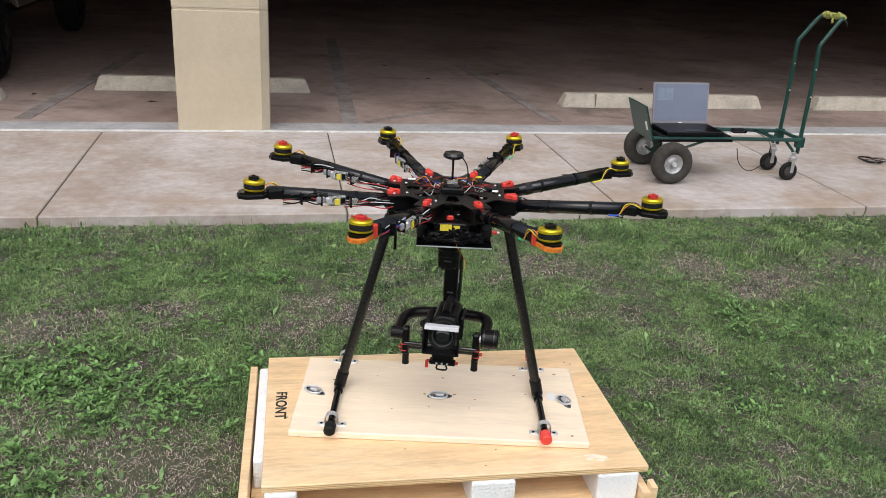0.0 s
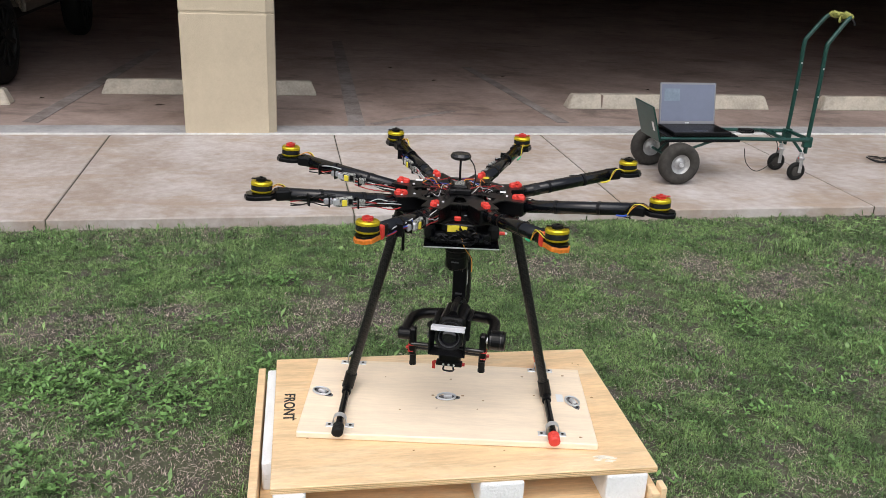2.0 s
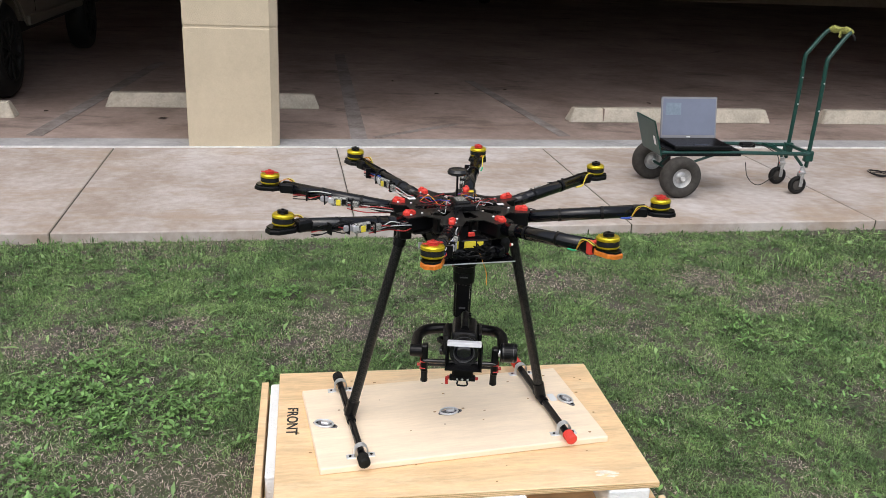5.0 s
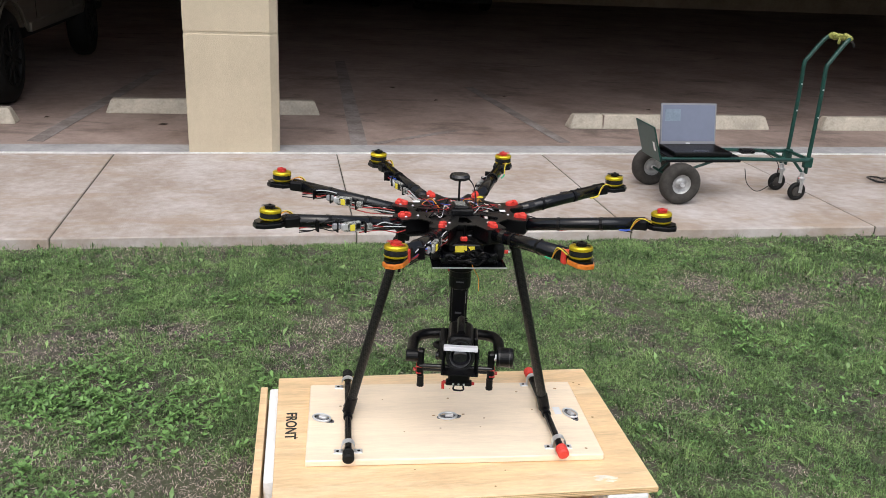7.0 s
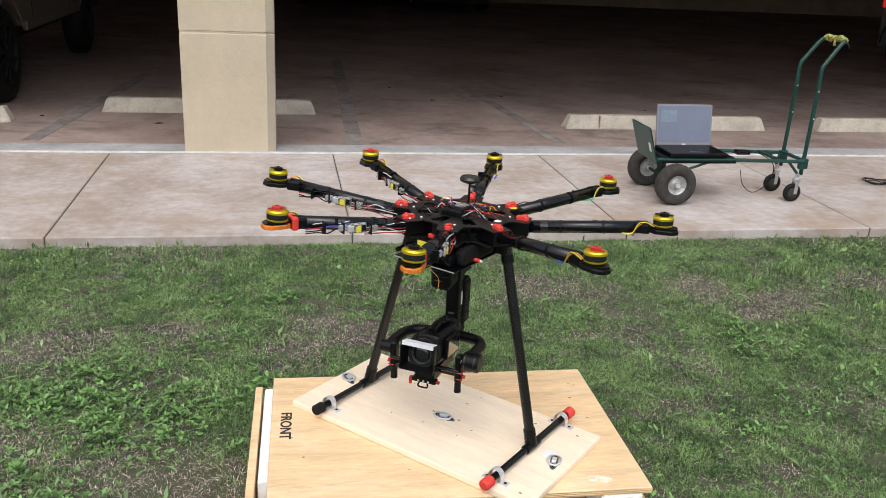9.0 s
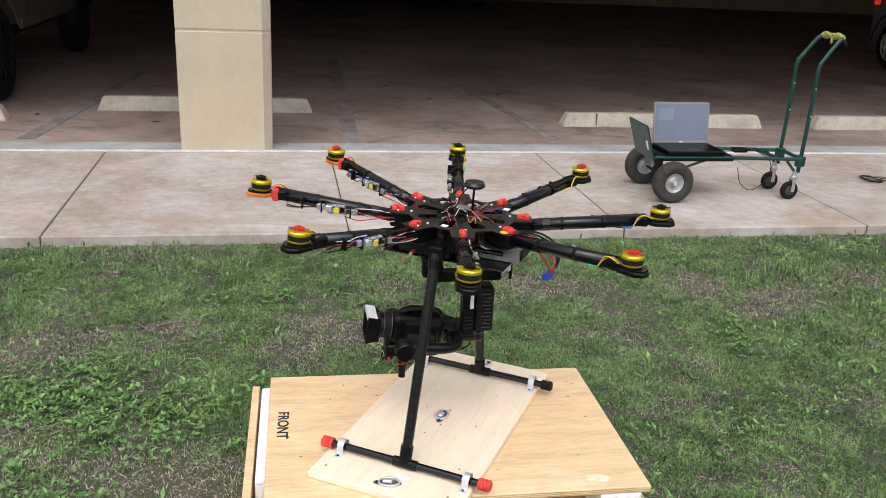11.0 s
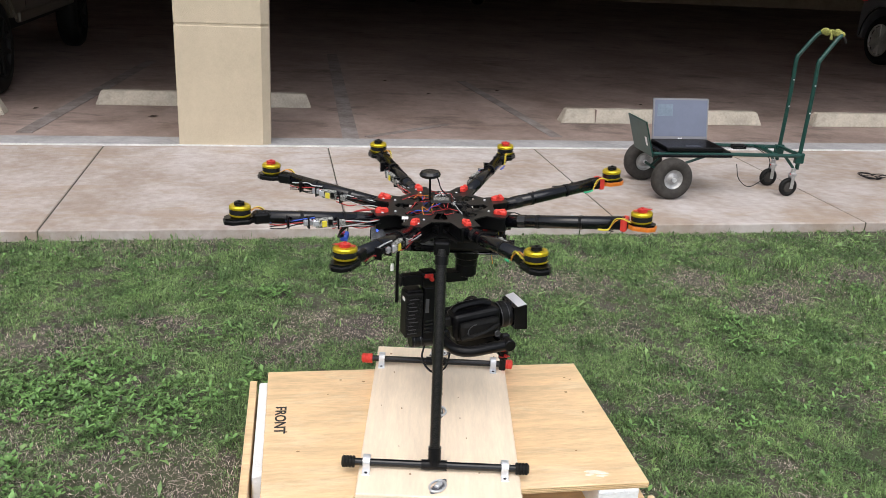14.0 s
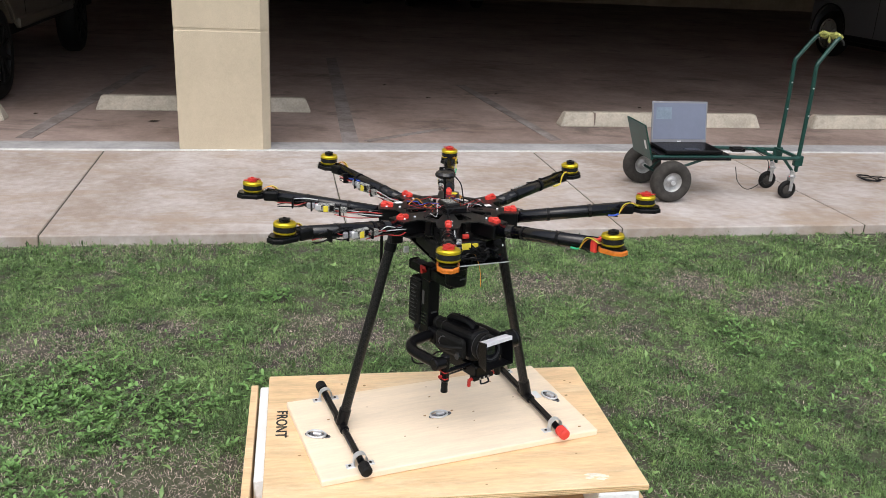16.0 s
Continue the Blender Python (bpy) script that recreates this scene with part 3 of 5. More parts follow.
    part("chip", box(0.303, 0.314, y + 0.0118, y + 0.014, zz(0.32) - 0.01, zz(0.32) + 0.004, bev=0.001), BLACK, esc)
    for j, mt in enumerate((WIRE_RED, WIRE_WHITE, BLACK, WIRE_RED, BLACK, WIRE_WHITE, BLACK)):
        zo = zz(0.25) - 0.016 + 0.0035 * j
        part("power_wire", tube(curl((0.302, y + 0.004, zo + 0.002), (0.16, y - 0.002, zo - 0.004), 0.0065, rnd), 0.0015, n=6, smooth_steps=4), mt, arm)
    for j, mt in enumerate((BLACK, BLACK, WIRE_RED, WIRE_BLUE if k % 3 == 1 else BLACK, WIRE_WHITE if k % 2 else BLACK)):
        zo = zz(0.4) - 0.015 + 0.005 * j
        part("phase_wire", tube(curl((0.345, y + 0.004, zo), (0.455, y - 0.008, zo - 0.004), 0.005, rnd), 0.0015, n=6, smooth_steps=4), mt, arm)
    # propeller hub
    mt = RED if k % 2 == 1 else BLACK
    bm = lathe([(0.010, 0), (0.0125, 0.001), (0.0125, 0.004), (0.011, 0.005), (0.0125, 0.006), (0.0125, 0.008), (0.009, 0.009), (0.004, 0.0095), (0.004, 0.0115), (0.002, 0.012)], 14)
    box(-0.024, 0.024, -0.003, 0.003, 0.003, 0.006, bev=0.001, bm=bm)
    hub = part("propeller_hub", bm, mt, drone, "red spinning propeller hub" if k % 2 == 1 else "black spinning propeller hub")
    hm = m @ pose(0.5225, 0, z1 + 0.0315) @ pose(0, 0, 0, 0, -3, 0)
    hub.matrix_local = hm
    SPIN.append((hub, hm, 1 if k % 2 else -1, rnd.uniform(0, 180)))


def lobed(r_out, r_in, n=8, wide=8.5):
    pts = []
    for k in range(n):
        a = 22.5 + 45 * k
        for d, r in ((-wide, r_out), (wide, r_out), (16, r_in), (29, r_in)):
            pts.append((r * math.cos(math.radians(a + d)), r * math.sin(math.radians(a + d))))
    return pts


def spoked_plate(r_spoke, r_rim, r_in, z0, z1):
    """A plate with eight windows between its spokes and a round hole in the middle."""
    own = bmesh.new()

    def cell(a0, a1, ra0, ra1, rb0, rb1):
        q = [(ra0, a0), (ra1, a0), (rb1, a1), (rb0, a1)]
        prism([(r * math.cos(math.radians(a)), r * math.sin(math.radians(a))) for r, a in q], z0, z1, bm=own)

    for k in range(8):
        a = 22.5 + 45 * k
        cell(a - 13, a, 0.025, r_in, 0.025, r_in)
        cell(a, a + 13, 0.025, r_in, 0.025, r_in)
        cell(a + 13, a + 22.5, 0.025, r_in, 0.025, r_in)
        cell(a + 22.5, a + 32, 0.025, r_in, 0.025, r_in)
        cell(a - 13, a - 8.5, r_in, r_rim + 0.004, r_in, r_spoke)
        cell(a - 8.5, a, r_in, r_spoke, r_in, r_spoke)
        cell(a, a + 8.5, r_in, r_spoke, r_in, r_spoke)
        cell(a + 8.5, a + 13, r_in, r_spoke, r_in, r_rim + 0.004)
        cell(a + 13, a + 22.5, r_rim - 0.022, r_rim + 0.004, r_rim - 0.014, r_rim)
        cell(a + 22.5, a + 32, r_rim - 0.014, r_rim, r_rim - 0.022, r_rim + 0.004)
    bmesh.ops.remove_doubles(own, verts=own.verts, dist=1e-5)
    return own


def build_centre():
    rnd = random.Random(3)
    on(part("top_plate", spoked_plate(0.188, 0.137, 0.062, 0.633, 0.636), WEAVE, drone, "woven carbon top plate"), UP)
    on(part("bottom_plate", prism(lobed(0.165, 0.12), 0.588, 0.591), WEAVE, drone), UP)
    for k in range(8):
        a = math.radians(45 * k)
        x, y = 0.105 * math.cos(a), 0.105 * math.sin(a)
        on(part("spacer", rod((x, y, 0.591), (x, y, 0.633), 0.005), BLACK, drone), UP)
        for r in (0.13, 0.165):
            b = math.radians(22.5 + 45 * k)
            on(part("plate_bolt", lathe([(0.0035, 0.636), (0.0035, 0.6375), (0.002, 0.639)], 8, m=pose(r * math.cos(b) - 0.008 * math.sin(b), r * math.sin(b) + 0.008 * math.cos(b), 0)), STEEL, drone), UP)
    on(part("hub_shell", lathe([(0.045, 0.5915), (0.05, 0.60), (0.05, 0.622), (0.042, 0.628)], 24), BLACK, drone), UP)
    fc = on(part("flight_controller", box(-0.03, 0.03, -0.022, 0.022, 0.636, 0.655, bev=0.004), BLACK, drone), UP)
    part("controller_label", box(-0.02, 0.02, -0.014, 0.014, 0.6548, 0.656), BOARDPCB, fc)
    part("white_strip", box(0.03, 0.037, -0.02, 0.014, 0.643, 0.647, bev=0.001), PAPER, fc)
    part("port_block", box(0.038, 0.056, -0.03, 0.03, 0.6365, 0.652, bev=0.003), BLACK, fc)
    for j in range(34):
        a = rnd.uniform(0, 2 * math.pi)
        b = a + rnd.uniform(-1.6, 1.6)
        r0, r1 = rnd.uniform(0.02, 0.05), rnd.uniform(0.07, 0.13)
        pa = (r0 * math.cos(a), r0 * math.sin(a), 0.65)
        pb = (r1 * math.cos(b), r1 * math.sin(b), 0.642)
        mt = (WIRE_RED, BLACK, BLACK, WIRE_RED, BLACK, WIRE_WHITE, WIRE_RED, BLACK, BLACK, WIRE_ORANGE, BLACK, WIRE_BLUE)[j % 12]
        on(part("lead", tube(curl(pa, pb, 0.012, rnd), 0.001, n=5, smooth_steps=4), mt, drone), UP)
    for j in range(18):
        a = rnd.uniform(0, 2 * math.pi)
        r0 = rnd.uniform(0.09, 0.12)
        pa = (r0 * math.cos(a), r0 * math.sin(a), rnd.uniform(0.59, 0.62))
        pb = (r0 * math.cos(a + 0.6), r0 * math.sin(a + 0.6), rnd.uniform(0.56, 0.6))
        on(part("lead", tube(curl(pa, pb, 0.02, rnd), 0.0018, n=5, smooth_steps=4), (WIRE_RED, BLACK, BLACK, WIRE_WHITE, BLACK, BLACK)[j % 6], drone), UP)
    for x, y in ((-0.145, 0.075),):
        on(part("warning_label", lathe([(0.011, 0.636), (0.011, 0.6368)], 16, m=pose(x, y, 0)), YELLOW, drone, "round yellow label"), UP)
    for x, y, w in ((-0.09, -0.11, 0.02), (0.0, 0.115, 0.016)):
        on(part("white_label", box(x - 0.008, x + 0.008, y - w / 2, y + w / 2, 0.6355, 0.6368), PAPER, drone), UP)
    # satellite receiver on its mast
    mast = on(part("mast", rod((-0.03, 0, 0.64), (-0.03, 0, 0.715), 0.003), BLACK, drone), UP)
    part("mast_foot", lathe([(0.014, 0.636), (0.012, 0.642), (0.005, 0.648)], 12, m=pose(-0.03, 0.0, 0)), BLACK, mast)
    part("receiver_puck", lathe([(0.02, 0.713), (0.027, 0.717), (0.028, 0.722), (0.024, 0.729), (0.012, 0.732)], 20, m=pose(-0.03, 0.0, 0)), BLACK_GLOSS, mast, "black satellite receiver puck")
    part("mast_cable", tube([(-0.025, 0.02, 0.722), (-0.01, 0.036, 0.70), (0.0, 0.04, 0.67), (0.02, 0.035, 0.65)], 0.0017, n=6), BLACK, mast)
    on(part("antenna", tube([(-0.128, -0.146, 0.60), (-0.129, -0.147, 0.52), (-0.128, -0.147, 0.42)], 0.0045, n=8), BLACK, drone, "black hanging rod antenna"), Matrix())
    # tray under the frame
    tray = part("tray_plate", box(-0.185, 0.15, -0.083, 0.107, 0.537, 0.540, bev=0.0008), CARBON, drone)
    part("tray_edge", box(0.1502, 0.1512, -0.083, 0.107, 0.537, 0.540), SILVER, tray)
    part("tray_edge", box(-0.1862, -0.1852, -0.083, 0.107, 0.537, 0.540), SILVER, tray)
    for s in (-1, 1):
        part("rail", rod((-0.165, s * 0.06, 0.566), (0.168, s * 0.06, 0.566), 0.006), CARBON, drone)
        for x in (-0.08, 0.07):
            b = part("damper", lathe([(0.006, 0.540), (0.01, 0.543), (0.007, 0.547), (0.01, 0.552), (0.006, 0.556)], 12, m=pose(x, s * 0.075, 0)), RUBBER, drone)
            part("hanger", box(x - 0.012, x + 0.012, s * 0.06 - 0.011, s * 0.06 + 0.011, 0.555, 0.592, bev=0.003), BLACK, drone)
    bat = part("battery", box(-0.205, -0.03, -0.048, 0.048, 0.5405, 0.586, bev=0.006, seg=2), BATTERY, drone, "grey-wrapped flight battery")
    part("battery_strap", box(-0.10, -0.08, -0.050, 0.050, 0.539, 0.588, bev=0.003), BLACK, bat)
    part("battery_end", box(-0.208, -0.2, -0.038, 0.038, 0.546, 0.575, bev=0.002), BLACK, bat)
    part("receiver_box", box(0.01, 0.135, -0.06, 0.085, 0.5405, 0.572, bev=0.008, seg=2), BLACK, drone)
    part("yellow_tag", box(0.1275, 0.1295, -0.025, 0.005, 0.573, 0.59), YELLOW, drone)
    part("yellow_tag", box(0.1275, 0.1295, 0.009, 0.025, 0.573, 0.588), YELLOW, drone)
    part("power_module", box(0.05, 0.127, -0.04, 0.05, 0.5725, 0.592, bev=0.003), BLACK, drone)
    part("red_plug", box(0.1, 0.108, -0.009, 0.009, 0.594, 0.606, bev=0.002), RED_BRIGHT, drone)
    lamp = part("status_light", rod((0.06, 0.1, 0.55), (0.06, 0.125, 0.55), 0.005), RED_BRIGHT, drone)
    part("light_tip", rod((0.06, 0.125, 0.55), (0.06, 0.131, 0.55), 0.003), PAPER, lamp)
    part("red_clip", box(0.085, 0.097, -0.06, -0.04, 0.592, 0.604, bev=0.002), RED_BRIGHT, drone)
    for j in range(16):
        y0 = rnd.uniform(-0.08, 0.08)
        part("loom_cable", tube(curl((0.138, y0 + 0.012, rnd.uniform(0.543, 0.58)), (0.138, -y0 * 0.8 + 0.012, rnd.uniform(0.543, 0.58)), 0.014, rnd, 5), 0.0022, n=6, smooth_steps=4), BLACK, drone)
    for s in (-1, 1):
        part("side_bag", box(-0.04, 0.11, s * 0.08 + 0.012 - 0.016, s * 0.08 + 0.012 + 0.016, 0.540, 0.585, bev=0.012, seg=2), RUBBER, drone)
    # battery leads at the back
    for j, (mt, yy) in enumerate(((WIRE_RED, 0.03), (WIRE_RED, 0.0), (BLACK, -0.02), (BLACK, -0.034))):
        part("battery_lead", tube([(-0.13, yy * 0.6, 0.6), (-0.215, yy * 1.3, 0.604), (-0.268, yy * 1.8 + 0.01, 0.582), (-0.292, yy * 1.4 + 0.025, 0.546), (-0.28, 0.04, 0.527)], 0.003, n=8), mt, drone)
    part("status_light", lathe([(0.005, 0), (0.004, 0.003), (0.001, 0.004)], 12, m=pose(-0.185, -0.07, 0.585, 0, -90, 0)), BLUE_LED, drone, "glowing blue status light")
    part("blue_connector", box(-0.292, -0.272, 0.018, 0.062, 0.517, 0.533, bev=0.003), WIRE_BLUE, drone, "blue battery connector")
    part("white_plug", box(-0.15, -0.142, -0.075, -0.06, 0.475, 0.492, bev=0.001), PAPER, drone)
    part("signal_wire", tube([(0.14, 0.01, 0.57), (0.15, 0.02, 0.54), (0.122, 0.04, 0.5), (0.124, 0.042, 0.465)], 0.001, n=6), WIRE_ORANGE, drone)
    # landing gear
    for s in (-1, 1):
        col = RED_BRIGHT if s > 0 else RUBBER
        top = Vector((-0.02, s * 0.152, 0.572))
        foot = Vector((-0.012, s * 0.286 - 0.004, 0.036))
        leg = part("landing_leg", rod(foot, top, 0.0135, n=16), WEAVE, drone)
        part("leg_hinge", box(-0.04, 0.0, s * 0.146 - 0.016, s * 0.146 + 0.016, 0.556, 0.592, bev=0.005, seg=2), BLACK, leg)
        part("leg_tee", rod(foot + (top - foot) * 0.0, foot + (top - foot) * 0.085, 0.0165, n=16), BLACK, leg)
        part("leg_collar", rod(foot + (top - foot) * 0.93, foot + (top - foot) * 0.97, 0.0165, n=16), BLACK, leg)
        skid = part("skid", rod((-0.222, foot.y, 0.0357), (0.204, foot.y, 0.0357), 0.0095, n=14), CARBON, drone)
        part("skid_tee", rod((-0.045, foot.y, 0.0357), (0.02, foot.y, 0.0357), 0.013, n=14), BLACK, skid)
        for e in (-1, 1):
            x = -0.009 + e * 0.205
            prof = []
            for q in range(4):
                prof += [(0.0135, 0.008 * q), (0.0155, 0.008 * q + 0.002), (0.0155, 0.008 * q + 0.006), (0.0135, 0.008 * q + 0.0075)]
            prof += [(0.010, 0.034)]
            part("rubber_foot", lathe(prof, 16, m=pose(x, foot.y, 0.0357, 0, 90 * e, 0)), col, skid, "red rubber end cap" if s > 0 else "black rubber end cap")


for k in range(8):
    build_arm(k)
build_centre()

# ---- stabilised camera under the aircraft: x where it looks ----
GIMBAL_AT = (0.0496, 0.0033, 0.018)
gimbal = empty("camera_gimbal", pose(0, 0, BASE) @ pose(*GIMBAL_AT))
tagged(gimbal, "black three-axis gimbal holding a camcorder under the octocopter", "gimbal")


def build_gimbal():
    g = gimbal
    yaw = part("yaw_motor", lathe([(0.022, 0.428), (0.028, 0.431), (0.029, 0.434), (0.029, 0.478), (0.033, 0.482), (0.033, 0.5175)], 28), BLACK, g)
    part("motor_seam", lathe([(0.0294, 0.462), (0.0294, 0.464)], 28), BLACK_GLOSS, yaw)
    part("maker_label", box(0.0288, 0.0297, -0.010, 0.010, 0.451, 0.4545), PRINT, yaw)
    part("top_arm", prism([(0.0, -0.018), (-0.06, -0.018), (-0.09, -0.0145), (-0.182, -0.0145), (-0.182, 0.0145), (-0.09, 0.0145), (-0.06, 0.018), (0.0, 0.018)], 0.417, 0.444, bev=0.004), BLACK, g)
    part("arm_cap", box(-0.192, -0.183, -0.016, 0.016, 0.416, 0.445, bev=0.003), RUBBER, g)
    clamp = part("arm_clamp", box(-0.13, -0.088, -0.020, 0.020, 0.407, 0.450, bev=0.005, seg=2), BLACK, g)
    part("clamp_lever", box(-0.126, -0.102, -0.027, -0.021, 0.437, 0.449, bev=0.002), RED, clamp)
    part("clamp_knob", rod((-0.108, -0.034, 0.436), (-0.108, -0.02, 0.436), 0.006, n=10), RED, clamp)
    post = part("post", box(-0.123, -0.087, -0.019, 0.019, 0.24, 0.408, bev=0.004, seg=2), BLACK, g)
    part("post_label", box(-0.0875, -0.0860, -0.009, 0.009, 0.312, 0.317), PRINT, post)
    for q in (-1, 1):
        part("post_label", box(-0.118, -0.108, q * 0.0194 - 0.0006, q * 0.0194 + 0.0006, 0.335, 0.375), PAPER if q > 0 else PRINT, post)
        for k in range(4):
            part("post_slot", box(-0.118, -0.094, q * 0.0194 - 0.0005, q * 0.0194 + 0.0005, 0.275 + 0.011 * k, 0.28 + 0.011 * k), BLACK_GLOSS, post)
    pack = part("power_pack", box(-0.174, -0.126, -0.024, 0.024, 0.268, 0.396, bev=0.004, seg=2), RUBBER, g)
    part("pack_top", box(-0.171, -0.128, -0.021, 0.021, 0.3955, 0.403, bev=0.003), BLACK, pack)
    for k in range(10):
        z = 0.279 + 0.011 * k
        for q in (-1, 1):
            x0 = -0.168 + 0.003 * (k % 2)
            part("print_bar", box(x0, x0 + 0.026 - 0.005 * (k % 3), q * 0.0243 - 0.0003, q * 0.0243 + 0.0003, z, z + 0.0022), PRINT, pack)
            part("pack_rib", box(-0.171, -0.130, q * 0.0242 - 0.0008, q * 0.0242 + 0.0008, z + 0.005, z + 0.007, bev=0.0004), BLACK, pack)
    part("white_sticker", box(-0.1752, -0.1738, -0.013, 0.006, 0.372, 0.381), PAPER, pack)
    roll = part("roll_motor", rod((-0.152, 0, 0.249), (-0.04, 0, 0.249), 0.0205, n=24, bev=0.002), BLACK, g)
    for x in (-0.146, -0.128, -0.074):
        part("motor_band", rod((x, 0, 0.249), (x + 0.003, 0, 0.249), 0.0211, n=24), BLACK_GLOSS, roll)
    part("roll_joint", box(-0.085, -0.045, -0.023, 0.023, 0.233, 0.278, bev=0.006, seg=2), BLACK, g)
    # yoke: a flat curved bar
    bm = tube([(0.088, -0.116, 0.262), (0.03, -0.118, 0.258), (-0.025, -0.116, 0.255), (-0.058, -0.094, 0.256), (-0.068, -0.05, 0.258), (-0.07, 0, 0.258),
               (-0.068, 0.05, 0.26), (-0.058, 0.092, 0.261), (-0.025, 0.112, 0.264), (0.03, 0.114, 0.268), (0.088, 0.114, 0.270)], 0.015, n=14, smooth_steps=5)
    part("yoke", bm, BLACK, g, smooth=True)
    motor = part("pitch_motor", rod((0.088, 0.106, 0.270), (0.088, 0.150, 0.270), 0.0255, n=28, bev=0.003), BLACK, g)
    for y in (0.112, 0.138):
        part("motor_band", rod((0.088, y, 0.270), (0.088, y + 0.003, 0.270), 0.0260, n=28), BLACK_GLOSS, motor)
    part("pitch_pivot", rod((0.088, -0.132, 0.263), (0.088, -0.098, 0.263), 0.0165, n=20, bev=0.002), BLACK, g)
    part("pivot_ring", rod((0.088, 0.099, 0.268), (0.088, 0.106, 0.268), 0.010, n=14), SILVER, g)
    for q in (-1, 1):
        post = part("cradle_post", box(0.076, 0.100, q * 0.093 - 0.009, q * 0.093 + 0.009, 0.205, 0.283, bev=0.004), BLACK, g)
        part("cradle_grip", rod((0.088, q * 0.092, 0.178), (0.088, q * 0.092, 0.207), 0.0088, n=14, bev=0.002), RUBBER, post)
        part("grip_cap", lathe([(0.0096, 0.175), (0.0096, 0.181), (0.009, 0.183)], 12, m=pose(0.088, q * 0.092, 0)), BLACK, post)
        part("red_clamp", box(0.074, 0.102, q * 0.097 - 0.0075, q * 0.097 + 0.0075, 0.216, 0.2185, bev=0.0008), RED, post)
        part("red_clamp", box(0.074, 0.102, q * 0.097 - 0.0075, q * 0.097 + 0.0075, 0.2345, 0.237, bev=0.0008), RED, post)
        part("clamp_screw", rod((0.088, q * 0.104, 0.2225), (0.088, q * 0.111, 0.2225), 0.0045, n=10), RED, post)
    for x, z in ((0.08, 0.221), (0.096, 0.238)):
        part("cross_rod", rod((x, -0.096, z), (x, 0.096, z), 0.0062, n=12), CARBON, g)
    cy = 0.010
    base = part("camera_plate", box(-0.02, 0.125, cy - 0.028, cy + 0.028, 0.204, 0.240, bev=0.004), BLACK, g)
    part("plate_clamp", box(0.107, 0.128, cy - 0.034, cy + 0.034, 0.200, 0.211, bev=0.002), BLACK, base)
    for q in (-1, 1):
        part("clamp_screw", rod((0.118, cy + q * 0.034, 0.205), (0.118, cy + q * 0.041, 0.205), 0.0045, n=10), RED, base)
    part("plate_lever", box(0.112, 0.119, cy - 0.045, cy - 0.037, 0.184, 0.205, bev=0.001), RED, base)
    part("plate_hook", tube([(0.128, cy - 0.012, 0.201), (0.132, cy - 0.012, 0.191), (0.132, cy + 0.012, 0.191), (0.128, cy + 0.012, 0.201)], 0.0025, n=6, smooth_steps=3), BLACK, base)
    for q in (-1, 0, 1):
        part("plate_bolt", rod((0.1275, cy + q * 0.014, 0.2055), (0.1295, cy + q * 0.014, 0.2055), 0.003, n=8), STEEL, base)
    # camcorder
    body = part("camcorder", box(-0.03, 0.115, -0.034, 0.034, 0.241, 0.325, bev=0.016, seg=3), BLACK, g, "black camcorder with a square lens hood")
    part("grip_side", box(-0.02, 0.1, -0.056, -0.036, 0.249, 0.308, bev=0.012, seg=2), RUBBER, body)
    part("hand_strap", tube([(-0.015, -0.05, 0.262), (0.02, -0.066, 0.272), (0.06, -0.066, 0.28), (0.095, -0.05, 0.285)], 0.006, n=8), RUBBER, body)
    part("grip_dial", rod((0.086, -0.056, 0.262), (0.086, -0.063, 0.262), 0.0095, n=18, bev=0.001), BLACK_GLOSS, body)
    part("dial_ring", lathe([(0.0085, 0), (0.0085, 0.001), (0.0065, 0.001), (0.0065, 0)], 18, m=pose(0.086, -0.0632, 0.262, 90, 0, 0)), PRINT, body)
    for k in range(6):
        a = math.radians(105 + 24 * k)
        part("grip_mark", box(-0.0045, 0.0045, -0.0572, -0.0555, -0.0012, 0.0012, m=pose(0.03 + 0.028 * math.cos(a), 0, 0.28 + 0.02 * math.sin(a), 0, -24 * k, 0)), PRINT, body)
    part("flip_screen", box(-0.012, 0.082, 0.035, 0.045, 0.252, 0.312, bev=0.003), BLACK, body)
    part("screen_glass", box(-0.004, 0.074, 0.0447, 0.0457, 0.259, 0.305), GLASS_LENS, body)
    part("top_handle", tube([(-0.02, 0, 0.325), (0.0, 0, 0.336), (0.06, 0, 0.337), (0.09, 0, 0.327)], 0.011, n=8), BLACK, body)
    for x in (0.004, 0.022, 0.04):
        part("top_button", lathe([(0.005, 0), (0.005, 0.002), (0.003, 0.003)], 10, m=pose(x, 0.012, 0.341)), BLACK_GLOSS, body)
    part("viewfinder", box(-0.066, -0.028, -0.016, 0.016, 0.287, 0.317, bev=0.005), RUBBER, body)
    part("viewfinder_cup", lathe([(0.013, 0), (0.018, 0.004), (0.018, 0.01), (0.012, 0.012)], 16, m=pose(-0.064, 0, 0.302, 0, -90, 0)), RUBBER, body)
    part("lens_barrel", rod((0.113, 0, 0.285), (0.15, 0, 0.285), 0.036, n=28, bev=0.002), BLACK, body)
    part("focus_ring", rod((0.118, 0, 0.285), (0.131, 0, 0.285), 0.0378, n=32), RUBBER, body)
    part("barrel_ring", rod((0.1145, 0, 0.285), (0.1165, 0, 0.285), 0.0366, n=32), PRINT, body)
    part("barrel_ring", rod((0.1355, 0, 0.285), (0.137, 0, 0.285), 0.0366, n=32), PRINT, body)
    part("lens_ring", lathe([(0.037, 0), (0.037, 0.005), (0.0295, 0.005), (0.027, 0.001)], 28, m=pose(0.1495, 0, 0.285, 0, 90, 0)), BLACK_GLOSS, body)
